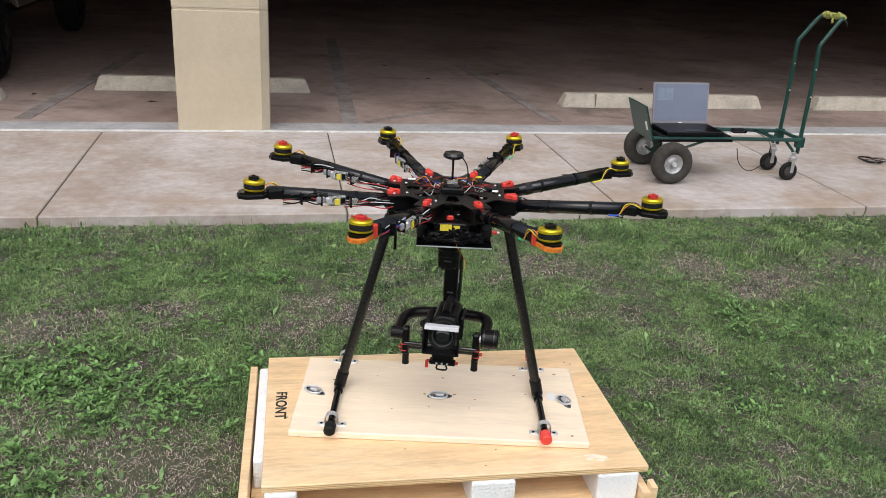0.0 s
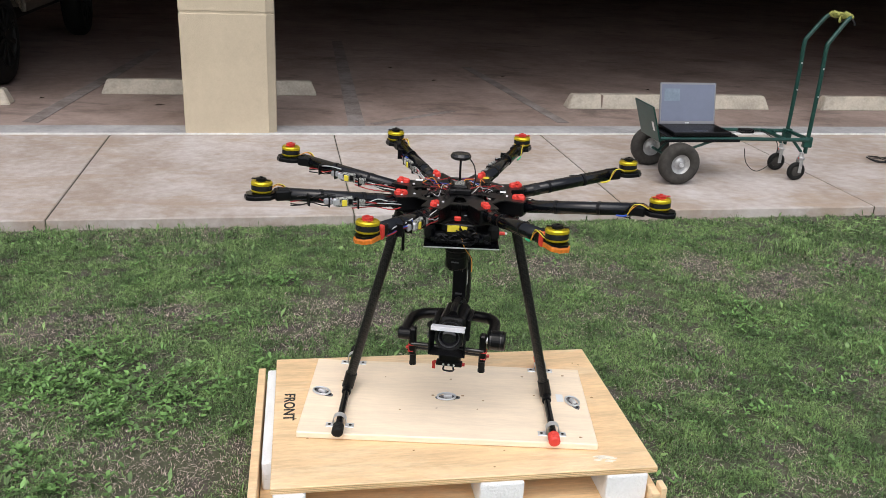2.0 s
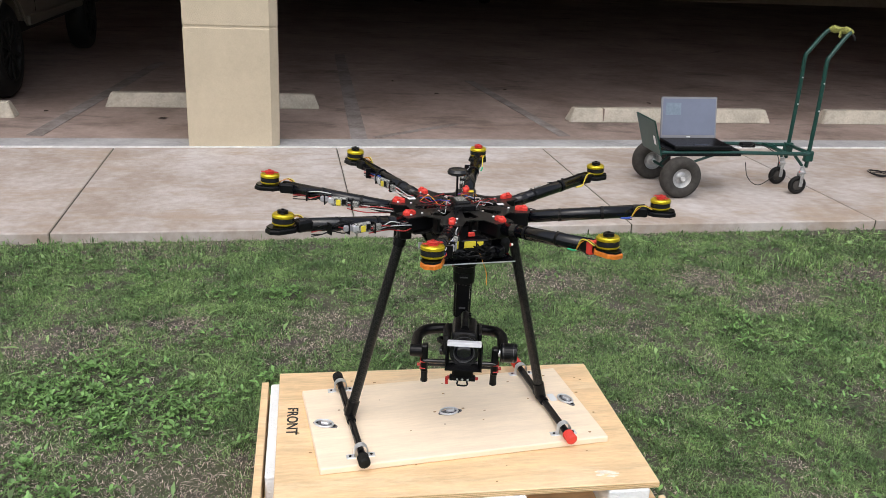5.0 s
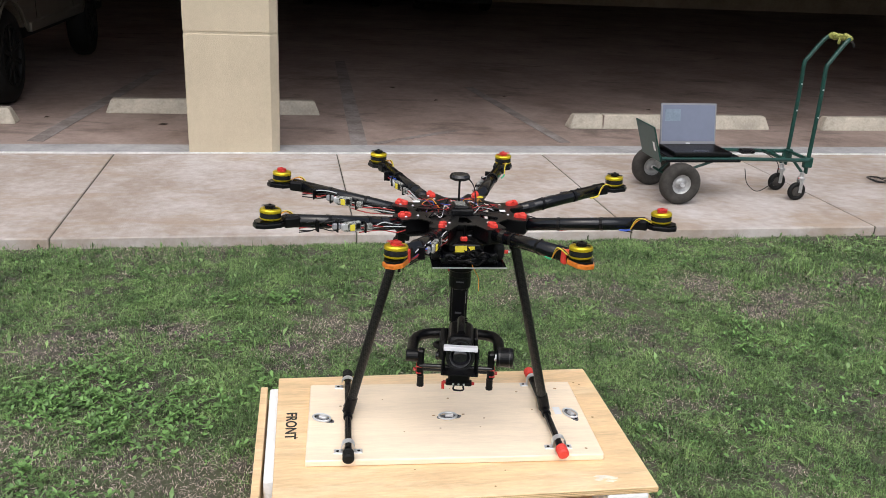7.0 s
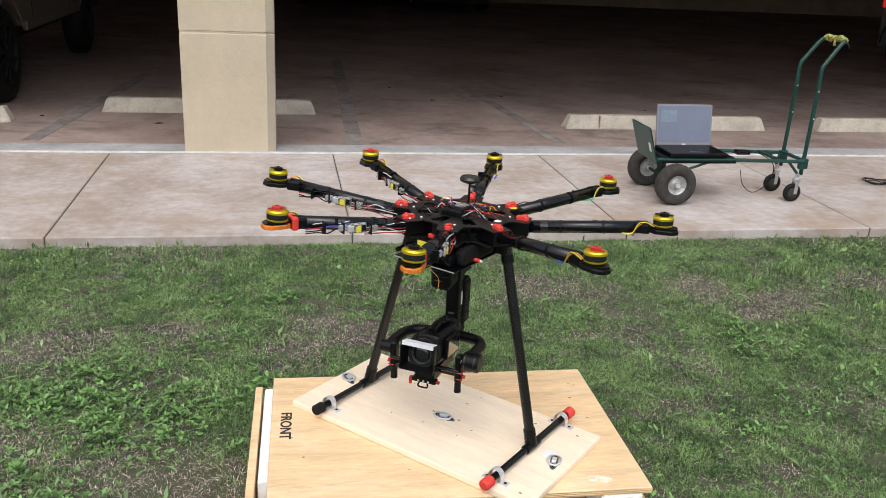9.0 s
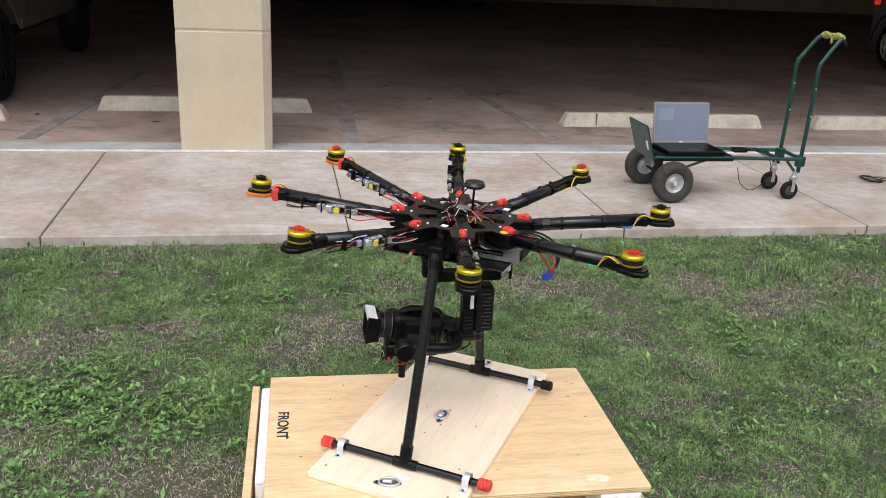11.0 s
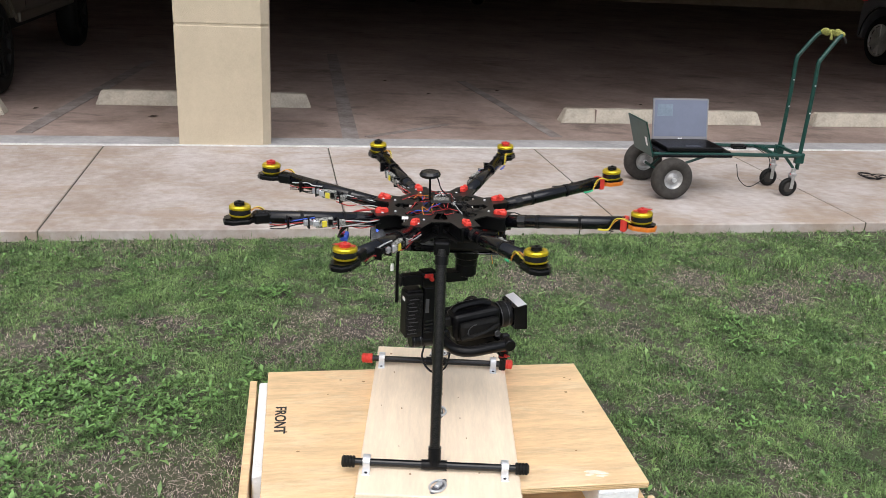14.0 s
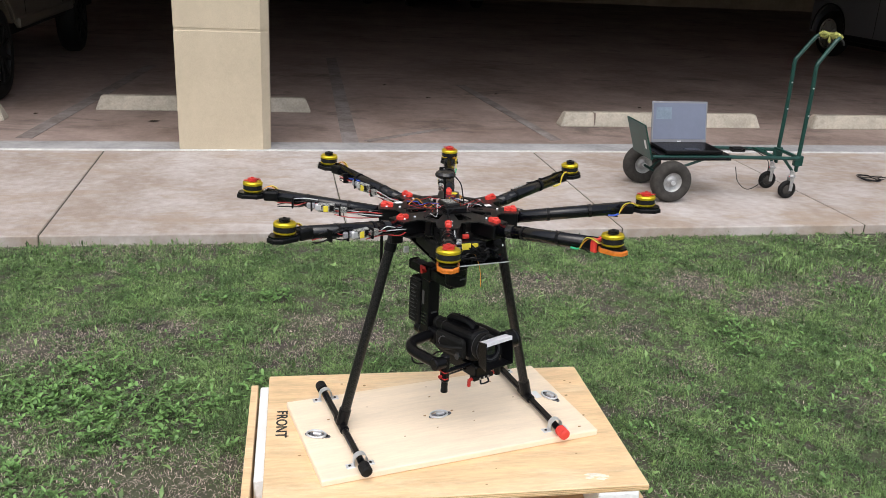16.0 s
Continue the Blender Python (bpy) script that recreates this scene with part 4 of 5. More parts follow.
    part("lens_ring", lathe([(0.0275, 0), (0.0275, 0.0032), (0.0255, 0.0032), (0.0255, 0)], 28, m=pose(0.151, 0, 0.285, 0, 90, 0)), PRINT, body)
    part("lens_glass", lathe([(0.025, 0), (0.020, 0.004), (0.011, 0.006)], 24, m=pose(0.1508, 0, 0.285, 0, 90, 0)), GLASS_LENS, body, smooth=True)
    # hood of four flaring walls
    a, b, x0, x1 = 0.040, 0.047, 0.148, 0.184
    ring0 = [(x0, -a, 0.285 - 0.034), (x0, a, 0.285 - 0.034), (x0, a, 0.285 + 0.032), (x0, -a, 0.285 + 0.032)]
    ring1 = [(x1, -b, 0.285 - 0.039), (x1, b, 0.285 - 0.039), (x1, b, 0.285 + 0.036), (x1, -b, 0.285 + 0.036)]
    for k, nm in enumerate(("hood_bottom", "hood_side", "hood_top", "hood_side")):
        bm = bmesh.new()
        quad = [Vector(ring0[k]), Vector(ring0[(k + 1) % 4]), Vector(ring1[(k + 1) % 4]), Vector(ring1[k])]
        inn = [Vector((p.x, p.y * 0.93, 0.285 + (p.z - 0.285) * 0.93)) for p in quad]
        lo, hi = [bm.verts.new(p) for p in quad], [bm.verts.new(p) for p in inn]
        bm.faces.new(lo)
        bm.faces.new(hi[::-1])
        for q in range(4):
            bm.faces.new((lo[q], lo[(q + 1) % 4], hi[(q + 1) % 4], hi[q]))
        part(nm, bm, BLACK, body)
    tilt = math.degrees(math.atan2(0.004, 0.036))
    part("hood_tape", box(-0.026, 0.0, -0.043, 0.043, 0.0005, 0.002, bev=0.0005, m=pose(x1, 0, 0.321, 0, -tilt, 0)), SILVER_W, body, "pale silver tape on the hood")
    part("hood_tape", box(0.1842, 0.1856, -0.043, 0.043, 0.3125, 0.3225, bev=0.0004), SILVER_W, body, "pale silver tape on the hood")
    nod = pose(0.06, cy, 0.256) @ pose(0, 0, 0, 0, -6, 0) @ pose(-0.06, 0, -0.256)
    body.matrix_local = nod
    part("power_cord", tube([(-0.11, -0.01, 0.243), (-0.125, -0.03, 0.205), (-0.105, -0.055, 0.175), (-0.065, -0.05, 0.178), (-0.04, -0.025, 0.215), (-0.02, -0.01, 0.225)], 0.0028, n=6), BLACK, g)


PRINT = mat("dim_grey_print", (0.075, 0.075, 0.08), 0.5)
SILVER_W = mat("pale_tape", (0.72, 0.72, 0.76), 0.35)
build_gimbal()


# ---- hand truck with a laptop: local x along the pavement ----
CART = SITE @ pose(3.2, -1.14, Z)
cart = empty("hand_truck", CART)
tagged(cart, "dark green folding hand truck used as a cart on the pavement", "hand truck")


def tyre(r, w, n=28, inner=0.58):
    h = w / 2
    prof = [(inner, -0.75), (0.72, -1), (0.9, -0.9), (0.985, -0.55), (1, 0), (0.985, 0.55), (0.9, 0.9), (0.72, 1), (inner, 0.75)]
    bm = bmesh.new()
    rings = [[bm.verts.new((q * r * math.cos(2 * math.pi * k / n), q * r * math.sin(2 * math.pi * k / n), z * h)) for k in range(n)] for q, z in prof]
    for a, b in zip(rings, rings[1:] + rings[:1]):
        for k in range(n):
            bm.faces.new((a[k], a[(k + 1) % n], b[(k + 1) % n], b[k]))
    return bm


RIM_GREY = mat("dull_steel_rim", (0.42, 0.42, 0.42), 0.4, metal=0.5, vary=0.3, scale=40)
TYRE_DUST = mat("dusty_tyre", (0.05, 0.046, 0.042), 0.85, vary=0.35, scale=30, spec=0.25)


def build_cart():
    c = cart
    for y in (-0.235, 0.235):
        m = pose(0, y, 0.135, 90, 0, 0)
        bm = tyre(0.135, 0.085, 28, 0.47)
        bmesh.ops.transform(bm, matrix=m, verts=bm.verts)
        w = part("tyre", bm, TYRE_DUST, c, "black pneumatic tyre", smooth=True)
        part("rim", lathe([(0.016, -0.036), (0.024, -0.022), (0.038, -0.014), (0.052, -0.018), (0.064, -0.03), (0.064, 0.03), (0.052, 0.018), (0.038, 0.014), (0.024, 0.022), (0.016, 0.036)], 24, m=m), RIM_GREY, w, "bare steel rim")
        part("hub", rod((0, y - 0.05, 0.135), (0, y + 0.05, 0.135), 0.014), STEEL, w)
    part("axle", rod((0, -0.235, 0.135), (0, 0.235, 0.135), 0.009), GREEN_PAINT, c)
    for y in (-0.17, 0.1):
        part("side_rail", tube([(-0.12, y, 0.282), (0.4, y, 0.282), (0.93, y, 0.272)], 0.0125, n=10, smooth_steps=1), GREEN_PAINT, c)
    for x in (-0.02, 0.2, 0.36, 0.75, 0.92):
        part("cross_bar", box(x - 0.015, x + 0.015, -0.165, 0.095, 0.272, 0.288, bev=0.002), GREEN_PAINT, c)
    part("deck", box(-0.08, 0.42, -0.175, 0.105, 0.290, 0.300, bev=0.002), BLACK, c, "black flat deck board")
    part("edge_strip", box(-0.09, 0.43, -0.19, -0.176, 0.262, 0.278, bev=0.002), BLACK, c)
    bm = box(-0.005, 0.005, -0.17, 0.13, 0.0, 0.24, bev=0.002)
    bmesh.ops.transform(bm, matrix=pose(-0.13, -0.03, 0.265, 0, -18, 0), verts=bm.verts)
    nose = part("nose_plate", bm, GREEN_PAINT, c, "dark green steel nose plate")
    part("nose_label", box(-0.0062, -0.005, -0.13, -0.1, 0.07, 0.13, m=pose(-0.13, -0.03, 0.265, 0, -18, 0)), PAPER, nose, "white paper label")
    part("nose_label", box(0.005, 0.0062, -0.13, -0.1, 0.07, 0.13, m=pose(-0.13, -0.03, 0.265, 0, -18, 0)), PAPER, nose, "white paper label")
    for y in (-0.16, 0.09):
        part("brace", tube([(0.3, y, 0.28), (0.06, y, 0.2), (0.0, y, 0.14)], 0.009, n=8, smooth_steps=1), GREEN_PAINT, c)
    # handle
    bm = tube([(0.93, -0.16, 0.18), (0.935, -0.16, 0.4), (0.94, -0.16, 0.7), (0.938, -0.16, 0.875), (0.96, -0.157, 0.92), (1.045, -0.15, 1.035), (1.075, -0.14, 1.06), (1.085, -0.1, 1.068), (1.085, 0.03, 1.068),
               (1.075, 0.07, 1.06), (1.045, 0.082, 1.035), (0.96, 0.088, 0.92), (0.938, 0.09, 0.875), (0.94, 0.09, 0.7), (0.935, 0.09, 0.4), (0.93, 0.09, 0.18)], 0.0135, n=12, smooth_steps=4)
    h = part("handle", bm, GREEN_PAINT, c, smooth=True)
    for y in (-0.16, 0.09):
        for hz in (0.56, 0.74):
            part("handle_bolt", rod((0.939, y - 0.016, hz), (0.939, y + 0.016, hz), 0.006, n=8), STEEL, h)
        part("hinge", box(0.9, 0.965, y - 0.016, y + 0.016, 0.22, 0.29, bev=0.006), GREEN_PAINT, c)
        part("fork_brace", tube([(0.82, y, 0.275), (0.9, y, 0.19)], 0.01, n=8, smooth_steps=1), GREEN_PAINT, c)
        m = pose(0.875, y - 0.02, 0.062, 90, 0, 0)
        bm = tyre(0.062, 0.03, 20)
        bmesh.ops.transform(bm, matrix=m, verts=bm.verts)
        w = part("caster_wheel", bm, RUBBER, c, "black swivel caster wheel", smooth=True)
        part("caster_rim", lathe([(0.012, -0.017), (0.034, -0.012), (0.034, 0.012), (0.012, 0.017)], 16, m=m), TYRE_DUST, w)
        for s in (-1, 1):
            part("caster_fork", box(0.878, 0.902, y - 0.02 + s * 0.021 - 0.002, y - 0.02 + s * 0.021 + 0.002, 0.055, 0.145, bev=0.001, m=None), RIM_GREY, c)
        part("caster_top", lathe([(0.026, 0.143), (0.026, 0.155), (0.015, 0.165), (0.014, 0.19)], 14, m=pose(0.895, y - 0.02, 0)), RIM_GREY, c)
        part("red_tip", box(0.87, 0.9, y - 0.032, y - 0.026, 0.150, 0.158), RED, c)
    # cloth wrapped grip
    rnd = random.Random(8)
    bm = bmesh.new()
    for k in range(9):
        y = -0.13 + 0.024 * k
        bmesh.ops.create_icosphere(bm, subdivisions=2, radius=0.021, matrix=pose(1.083, y, 1.068 + rnd.uniform(-0.004, 0.004), rnd.uniform(0, 90), rnd.uniform(0, 90), 0) @ Matrix.Diagonal((1.15, 0.95, 1.0, 1)))
    for v in bm.verts:
        v.co += Vector((rnd.uniform(-1, 1), rnd.uniform(-1, 1), rnd.uniform(-1, 1))) * 0.004
    rag = part("wrapped_cloth", bm, YELLOW_RAG, c, "yellow-green cloth wrapped round the grip")
    part("cord_end", tube([(1.085, -0.13, 1.06), (1.1, -0.15, 1.04), (1.108, -0.155, 1.015)], 0.007, n=6), RUBBER, rag, "black cord end")
    part("cloth_tail", tube([(1.07, -0.05, 1.06), (1.06, -0.06, 1.035), (1.064, -0.06, 1.025)], 0.009, n=6), YELLOW_RAG, rag)


build_cart()

laptop = empty("laptop", CART @ pose(0.165, -0.05, 0.3005))
tagged(laptop, "open black laptop with a pale glossy screen, on the hand truck", "laptop")


def build_laptop():
    base = part("laptop_base", box(-0.2, 0.2, -0.135, 0.125, 0, 0.026, bev=0.005), BLACK, laptop)
    part("keyboard", box(-0.16, 0.16, -0.05, 0.09, 0.0255, 0.0258), RUBBER, base)
    part("touchpad", box(-0.05, 0.05, -0.115, -0.065, 0.0255, 0.027), BLACK_GLOSS, base)
    tilt = pose(0, 0.11, 0.024, -12, 0, 0)
    lid = part("laptop_lid", box(-0.2, 0.2, 0, 0.012, 0, 0.275, bev=0.004, m=tilt), BEZEL, laptop)
    part("screen", box(-0.188, 0.188, -0.0012, 0.002, 0.022, 0.262, m=tilt), SCREEN, lid, "pale reflecting screen")
    part("window_shape", box(-0.17, -0.06, -0.0022, 0.0, 0.155, 0.235, m=tilt), SCREEN_LIGHT, lid)
    part("badge", box(-0.014, 0.014, -0.0024, 0.0, 0.006, 0.012, m=tilt), PAPER, lid)


BEZEL = mat("grey_bezel", (0.2, 0.2, 0.22), 0.4)
SCREEN_LIGHT = mat("screen_window", (0.19, 0.24, 0.3), 0.25, vary=0.2, scale=8)
build_laptop()

bag = part("adapter_cable", tube([(0.45, -0.08, 0.31), (0.52, -0.12, 0.315), (0.6, -0.05, 0.312), (0.66, -0.1, 0.3), (0.7, -0.19, 0.25), (0.68, -0.2, 0.14), (0.58, -0.2, 0.07), (0.5, -0.19, 0.12), (0.47, -0.185, 0.22)], 0.0026, n=6), BLACK)
bag.matrix_world = CART
tagged(bag, "black power cable looped over the hand truck", "cable")
brick = part("power_adapter", box(0.5, 0.6, -0.06, -0.01, 0.2885, 0.318, bev=0.006), BLACK)
brick.matrix_world = CART
tagged(brick, "black laptop power adapter on the hand truck", "adapter")


def coil():
    rnd = random.Random(4)
    pts = []
    for k in range(22):
        a = k * 1.15
        r = rnd.uniform(0.02, 0.1)
        pts.append((5.05 + 1.2 * r * math.cos(a), -0.87 + r * math.sin(a), Z + 0.006 + rnd.uniform(0, 0.025)))
    ob = placed(part("coiled_cable", tube(pts, 0.0032, n=6, smooth_steps=4), BLACK))
    tagged(ob, "tangled black cable lying on the pavement", "cable")


coil()


# ---- vehicles ----
def arc_profile(y0, y1, z0, roof, wheels, rw, hood):
    """Side outline (y, z) of a body with round wheel arches along its lower edge."""
    pts = []
    for wy in sorted(wheels):
        for k in range(13):
            a = math.pi - math.pi * k / 12
            pts.append((wy + rw * math.cos(a), max(z0, 0.40 + rw * math.sin(a) * 1.02) if 0 < k < 12 else z0))
    return [(y0, z0)] + pts + [(y1, z0)] + roof


def rim_mesh(r, m, spokes=10):
    bm = lathe([(r * 0.98, -0.02), (r, 0.0), (r, 0.03), (r * 0.93, 0.03), (r * 0.9, 0.0)], 28, m=m)
    for k in range(spokes):
        box(r * 0.15, r * 0.95, -r * 0.075, r * 0.075, 0.012, 0.026, bev=0.004, bm=bm, m=m @ pose(0, 0, 0, 0, 0, 360 * k / spokes))
    rod(m @ Vector((0, 0, 0)), m @ Vector((0, 0, 0.03)), r * 0.22, bm=bm)
    return bm


def vehicle(name, label, paint, length, width, height, z0, wheels, wr, trim=None, category="car", alloy=None):
    """x across, y along with the nose at 0; the wheels lie along the y list."""
    v = empty(name)
    tagged(v, label, category)
    h = width / 2
    roof = [(length, z0 + 0.45), (length - 0.05, height * 0.62), (length - 0.25, height * 0.66), (length * 0.93 - 0.3, height * 0.97), (length * 0.5, height), (length * 0.36, height * 0.94), (length * 0.24, height * 0.62), (0.1, height * 0.56), (0.0, z0 + 0.4)]
    prof = arc_profile(0.0, length, z0, roof, wheels, wr + 0.07, 0)
    bm = bmesh.new()
    a = [bm.verts.new((-h, y, z)) for y, z in prof]
    b = [bm.verts.new((h, y, z)) for y, z in prof]
    n = len(prof)
    for k in range(n):
        bm.faces.new((a[k], a[(k + 1) % n], b[(k + 1) % n], b[k]))
    fa, fb = bm.faces.new(a[::-1]), bm.faces.new(b)
    bmesh.ops.recalc_face_normals(bm, faces=bm.faces)
    bmesh.ops.bevel(bm, geom=[e for f in (fa, fb) for e in f.edges], offset=0.035, segments=2, affect='EDGES')
    body = part("body", bm, paint, v)
    for s in (-1, 1):
        part("side_window", prism([(length * 0.30, height * 0.66), (length * 0.38, height * 0.9), (length * 0.82, height * 0.92), (length * 0.88, height * 0.68)], h - 0.01, h + 0.004, m=Matrix(((0, 0, s, 0), (1, 0, 0, 0), (0, 1, 0, 0), (0, 0, 0, 1)))), CAR_GLASS, v)
        for t in (0.3, 0.58):
            part("door_seam", box(s * h - 0.004, s * h + 0.004, length * t, length * t + 0.008, z0 + 0.06, height * 0.62), BLACK, body)
        part("sill", box(s * h - 0.03, s * h + 0.02, min(wheels) + wr + 0.12, max(wheels) - wr - 0.12, z0 - 0.05, z0 + 0.05, bev=0.015), trim or BLACK, v)
        part("tail_lamp", box(s * (h - 0.16), s * (h + 0.006), length - 0.14, length + 0.01, height * 0.56, height * 0.68, bev=0.01), LAMP_RED, v, "red tail lamp")
        part("headlamp", box(s * (h - 0.3), s * (h - 0.02), -0.012, 0.1, height * 0.42, height * 0.5, bev=0.02), SILVER, v)
        for wy in wheels:
            arch = []
            t0 = math.asin(max(0.0, z0 - 0.40) / (wr + 0.085))
            for k in range(13):
                t = t0 + (math.pi - 2 * t0) * k / 12
                arch.append((s * (h + 0.002), wy + (wr + 0.085) * math.cos(t), 0.40 + (wr + 0.085) * math.sin(t)))
            part("arch_trim", tube(arch, 0.012, n=6, smooth_steps=1), trim or BLACK, v)
    part("number_plate", box(-0.16, 0.16, -0.02, -0.008, z0 + 0.12, z0 + 0.24), PAPER, v, "pale blank plate")
    part("bumper", box(-h + 0.05, h - 0.05, -0.06, 0.05, z0 - 0.02, z0 + 0.16, bev=0.03), BLACK, v)
    part("grille", box(-h * 0.5, h * 0.5, -0.015, 0.03, z0 + 0.22, z0 + 0.36, bev=0.01), SILVER, v)
    part("underbody", box(-h + 0.1, h - 0.1, 0.2, length - 0.2, z0 - 0.12, z0 + 0.1), RUBBER, v)
    rolling = []
    for s in (-1, 1):
        for wy in wheels:
            m = pose(s * (h - 0.13), wy, wr, 0, 90 * s, 0)
            bm = tyre(wr, 0.24, 32)
            w = part("wheel", bm, RUBBER, v, "dark tyre", smooth=True)
            w.matrix_local = m
            part("rim", rim_mesh(wr * 0.66, pose(0, 0, 0.085)), alloy or ALLOY, w, "dark steel rim" if alloy else "bright alloy rim")
            part("brake_drum", lathe([(wr * 0.6, -0.05), (wr * 0.62, 0.07), (wr * 0.3, 0.075)], 20), RUBBER, w)
            rolling.append((w, m, s))
    return v, rolling


truck, _ = vehicle("parked_truck", "dark tan pickup truck parked behind a wheel stop", CAR_TAN, 5.6, 1.95, 1.95, 0.62, (0.85, 4.25), 0.42, trim=CAR_TAN, category="truck", alloy=RUBBER)
placed(truck, pose(-2.63, 1.07, Z))
car, CAR_WHEELS = vehicle("moving_car", "grey car with bright alloy wheels backing out", CAR_GREY, 4.15, 1.85, 1.65, 0.36, (0.85, 3.6), 0.37)
placed(car, pose(10.72, 1.75, Z))
for x, y in ((2.1, 14.4), (4.75, 14.2)):
    far_car, _ = vehicle("far_car", "black car parked deep in the dark garage", CAR_BLACK, 4.7, 1.9, 1.6, 0.33, (0.85, 3.6), 0.36)
    placed(far_car, pose(x, y, Z))
    tagged(far_car, group="cars in the garage")


# ---- lawn ----
KERB = lambda x, y: (SITE.inverted() @ Vector((x, y, 0))).y


def triangles(name, verts, tris, material, label, category):
    me = bpy.data.meshes.new(name)
    me.vertices.add(len(verts))
    me.vertices.foreach_set("co", verts.astype(np.float32).ravel())
    me.loops.add(tris.size)
    me.loops.foreach_set("vertex_index", tris.astype(np.int32).ravel())
    me.polygons.add(len(tris))
    me.polygons.foreach_set("loop_start", np.arange(0, tris.size, 3, dtype=np.int32))
    me.update(calc_edges=True)
    me.materials.append(material)
    ob = new(name, me)
    return tagged(ob, label, category, kind="stuff")


# bare and dry places: x, y, radius x, radius y, strength
BARE = [(-0.85, 0.0, 0.34, 0.2, 1.0), (-0.55, 0.05, 0.16, 0.14, 0.8), (-1.36, 0.26, 0.16, 0.1, 0.75), (-1.68, 0.83, 0.26, 0.14, 0.8), (-1.45, 0.95, 0.2, 0.12, 0.55), (-1.15, 1.1, 0.16, 0.1, 0.5),
        (-0.62, 0.97, 0.15, 0.14, 0.8), (-0.39, 1.11, 0.2, 0.15, 0.8), (-0.6, 1.22, 0.12, 0.08, 0.6), (0.49, 1.82, 0.25, 0.17, 1.0), (0.25, 1.62, 0.14, 0.1, 0.6), (1.27, 1.94, 0.2, 0.15, 1.0), (1.63, 1.79, 0.18, 0.13, 1.0), (1.5, 1.62, 0.15, 0.11, 1.0),
        (2.2, 2.12, 0.3, 0.15, 0.95), (1.9, 1.95, 0.2, 0.08, 0.6), (1.07, 1.03, 0.1, 0.09, 0.5), (0.82, 0.64, 0.09, 0.1, 0.55), (-1.7, 1.95, 0.3, 0.12, 0.35), (0.72, 1.3, 0.14, 0.1, 0.45), (1.75, 0.85, 0.12, 0.1, 0.5),
        (0.75, -0.05, 0.12, 0.2, 0.5), (1.25, 0.05, 0.14, 0.08, 0.45), (-2.4, -0.6, 0.4, 0.25, 0.7), (1.9, -0.9, 0.4, 0.3, 0.6), (-0.4, -1.6, 0.5, 0.3, 0.6)]


def patchiness(x, y, seed, sizes=((1.1, 1.0), (0.5, 0.8), (0.22, 0.7), (0.1, 0.5))):
    """A smooth random field, 0 to 1, of several sizes."""
    g = np.random.RandomState(seed)
    f = np.zeros_like(x)
    tot = 0
    for size, amp in sizes:
        for _ in range(5):
            a = g.uniform(0, 2 * np.pi)
            f += amp * np.sin((x * np.cos(a) + y * np.sin(a)) * 2 * np.pi / size + g.uniform(0, 6.28))
        tot += amp
    return 0.5 + 0.5 * np.clip(f / (tot * 1.6), -1, 1)


FINE = ((0.16, 0.8), (0.075, 1.0), (0.04, 1.0))


def lawn_points(n, g, wide=False):
    """Places on the lawn: thick round the crate, thinner away from it, and sparse on the wide lawn."""
    x = g.uniform(-12, 12, n) if wide else g.uniform(-3.6, 3.8, n)
    y = g.uniform(-10.0, 4.2, n) if wide else g.uniform(-2.4, 3.2, n)
    m = SITE.inverted()
    sy = m[1][0] * x + m[1][1] * y + m[1][3]
    c = CRATE.inverted()
    cx, cy = c[0][0] * x + c[0][1] * y + c[0][3], c[1][0] * x + c[1][1] * y + c[1][3]
    ok = (sy < -1.905) & ~((np.abs(cx) < 0.565) & (np.abs(cy) < 0.40))
    r = np.hypot(x, y - 1.0)
    thick = np.clip(1.0 - (r - 2.0) / 1.6, 0.0, 1.0)
    ok &= g.uniform(0, 1, n) < (1 - 0.9 * thick if wide else thick)
    return x[ok], y[ok], sy[ok]


def bare_amount(x, y):
    b = np.zeros_like(x)
    for bx, by, rx, ry, s in BARE:
        b = np.maximum(b, s * np.exp(-(((x - bx) / rx) ** 2 + ((y - by) / ry) ** 2)))
    return np.minimum(1.0, 1.4 * b)


def blades(x, y, h, w, lean, g, z0=0.0):
    """Bent tapering blades of two triangles each."""
    n = len(x)
    a = g.uniform(0, 2 * np.pi, n)
    l = np.abs(g.normal(0, 1, n)) * lean
    dx, dy = np.cos(a), np.sin(a)
    tw = a + np.pi / 2 + g.uniform(-0.7, 0.7, n)
    px, py = np.cos(tw), np.sin(tw)
    V = np.empty((n, 4, 3))
    mz = z0 + h * 0.62 / np.sqrt(1 + 0.3 * l * l)
    mx, my = x + dx * l * h * 0.36, y + dy * l * h * 0.36
    V[:, 0] = np.c_[x, y, np.full(n, z0 - 0.002)]
    V[:, 1] = np.c_[mx - px * w / 2, my - py * w / 2, mz]
    V[:, 2] = np.c_[mx + px * w / 2, my + py * w / 2, mz]
    V[:, 3] = np.c_[x + dx * l * h, y + dy * l * h, z0 + h / np.sqrt(1 + l * l)]
    base = (np.arange(n) * 4)[:, None, None]
    T = np.array([[0, 2, 1], [1, 2, 3]])[None] + base
    return V.reshape(-1, 3), T.reshape(-1, 3)


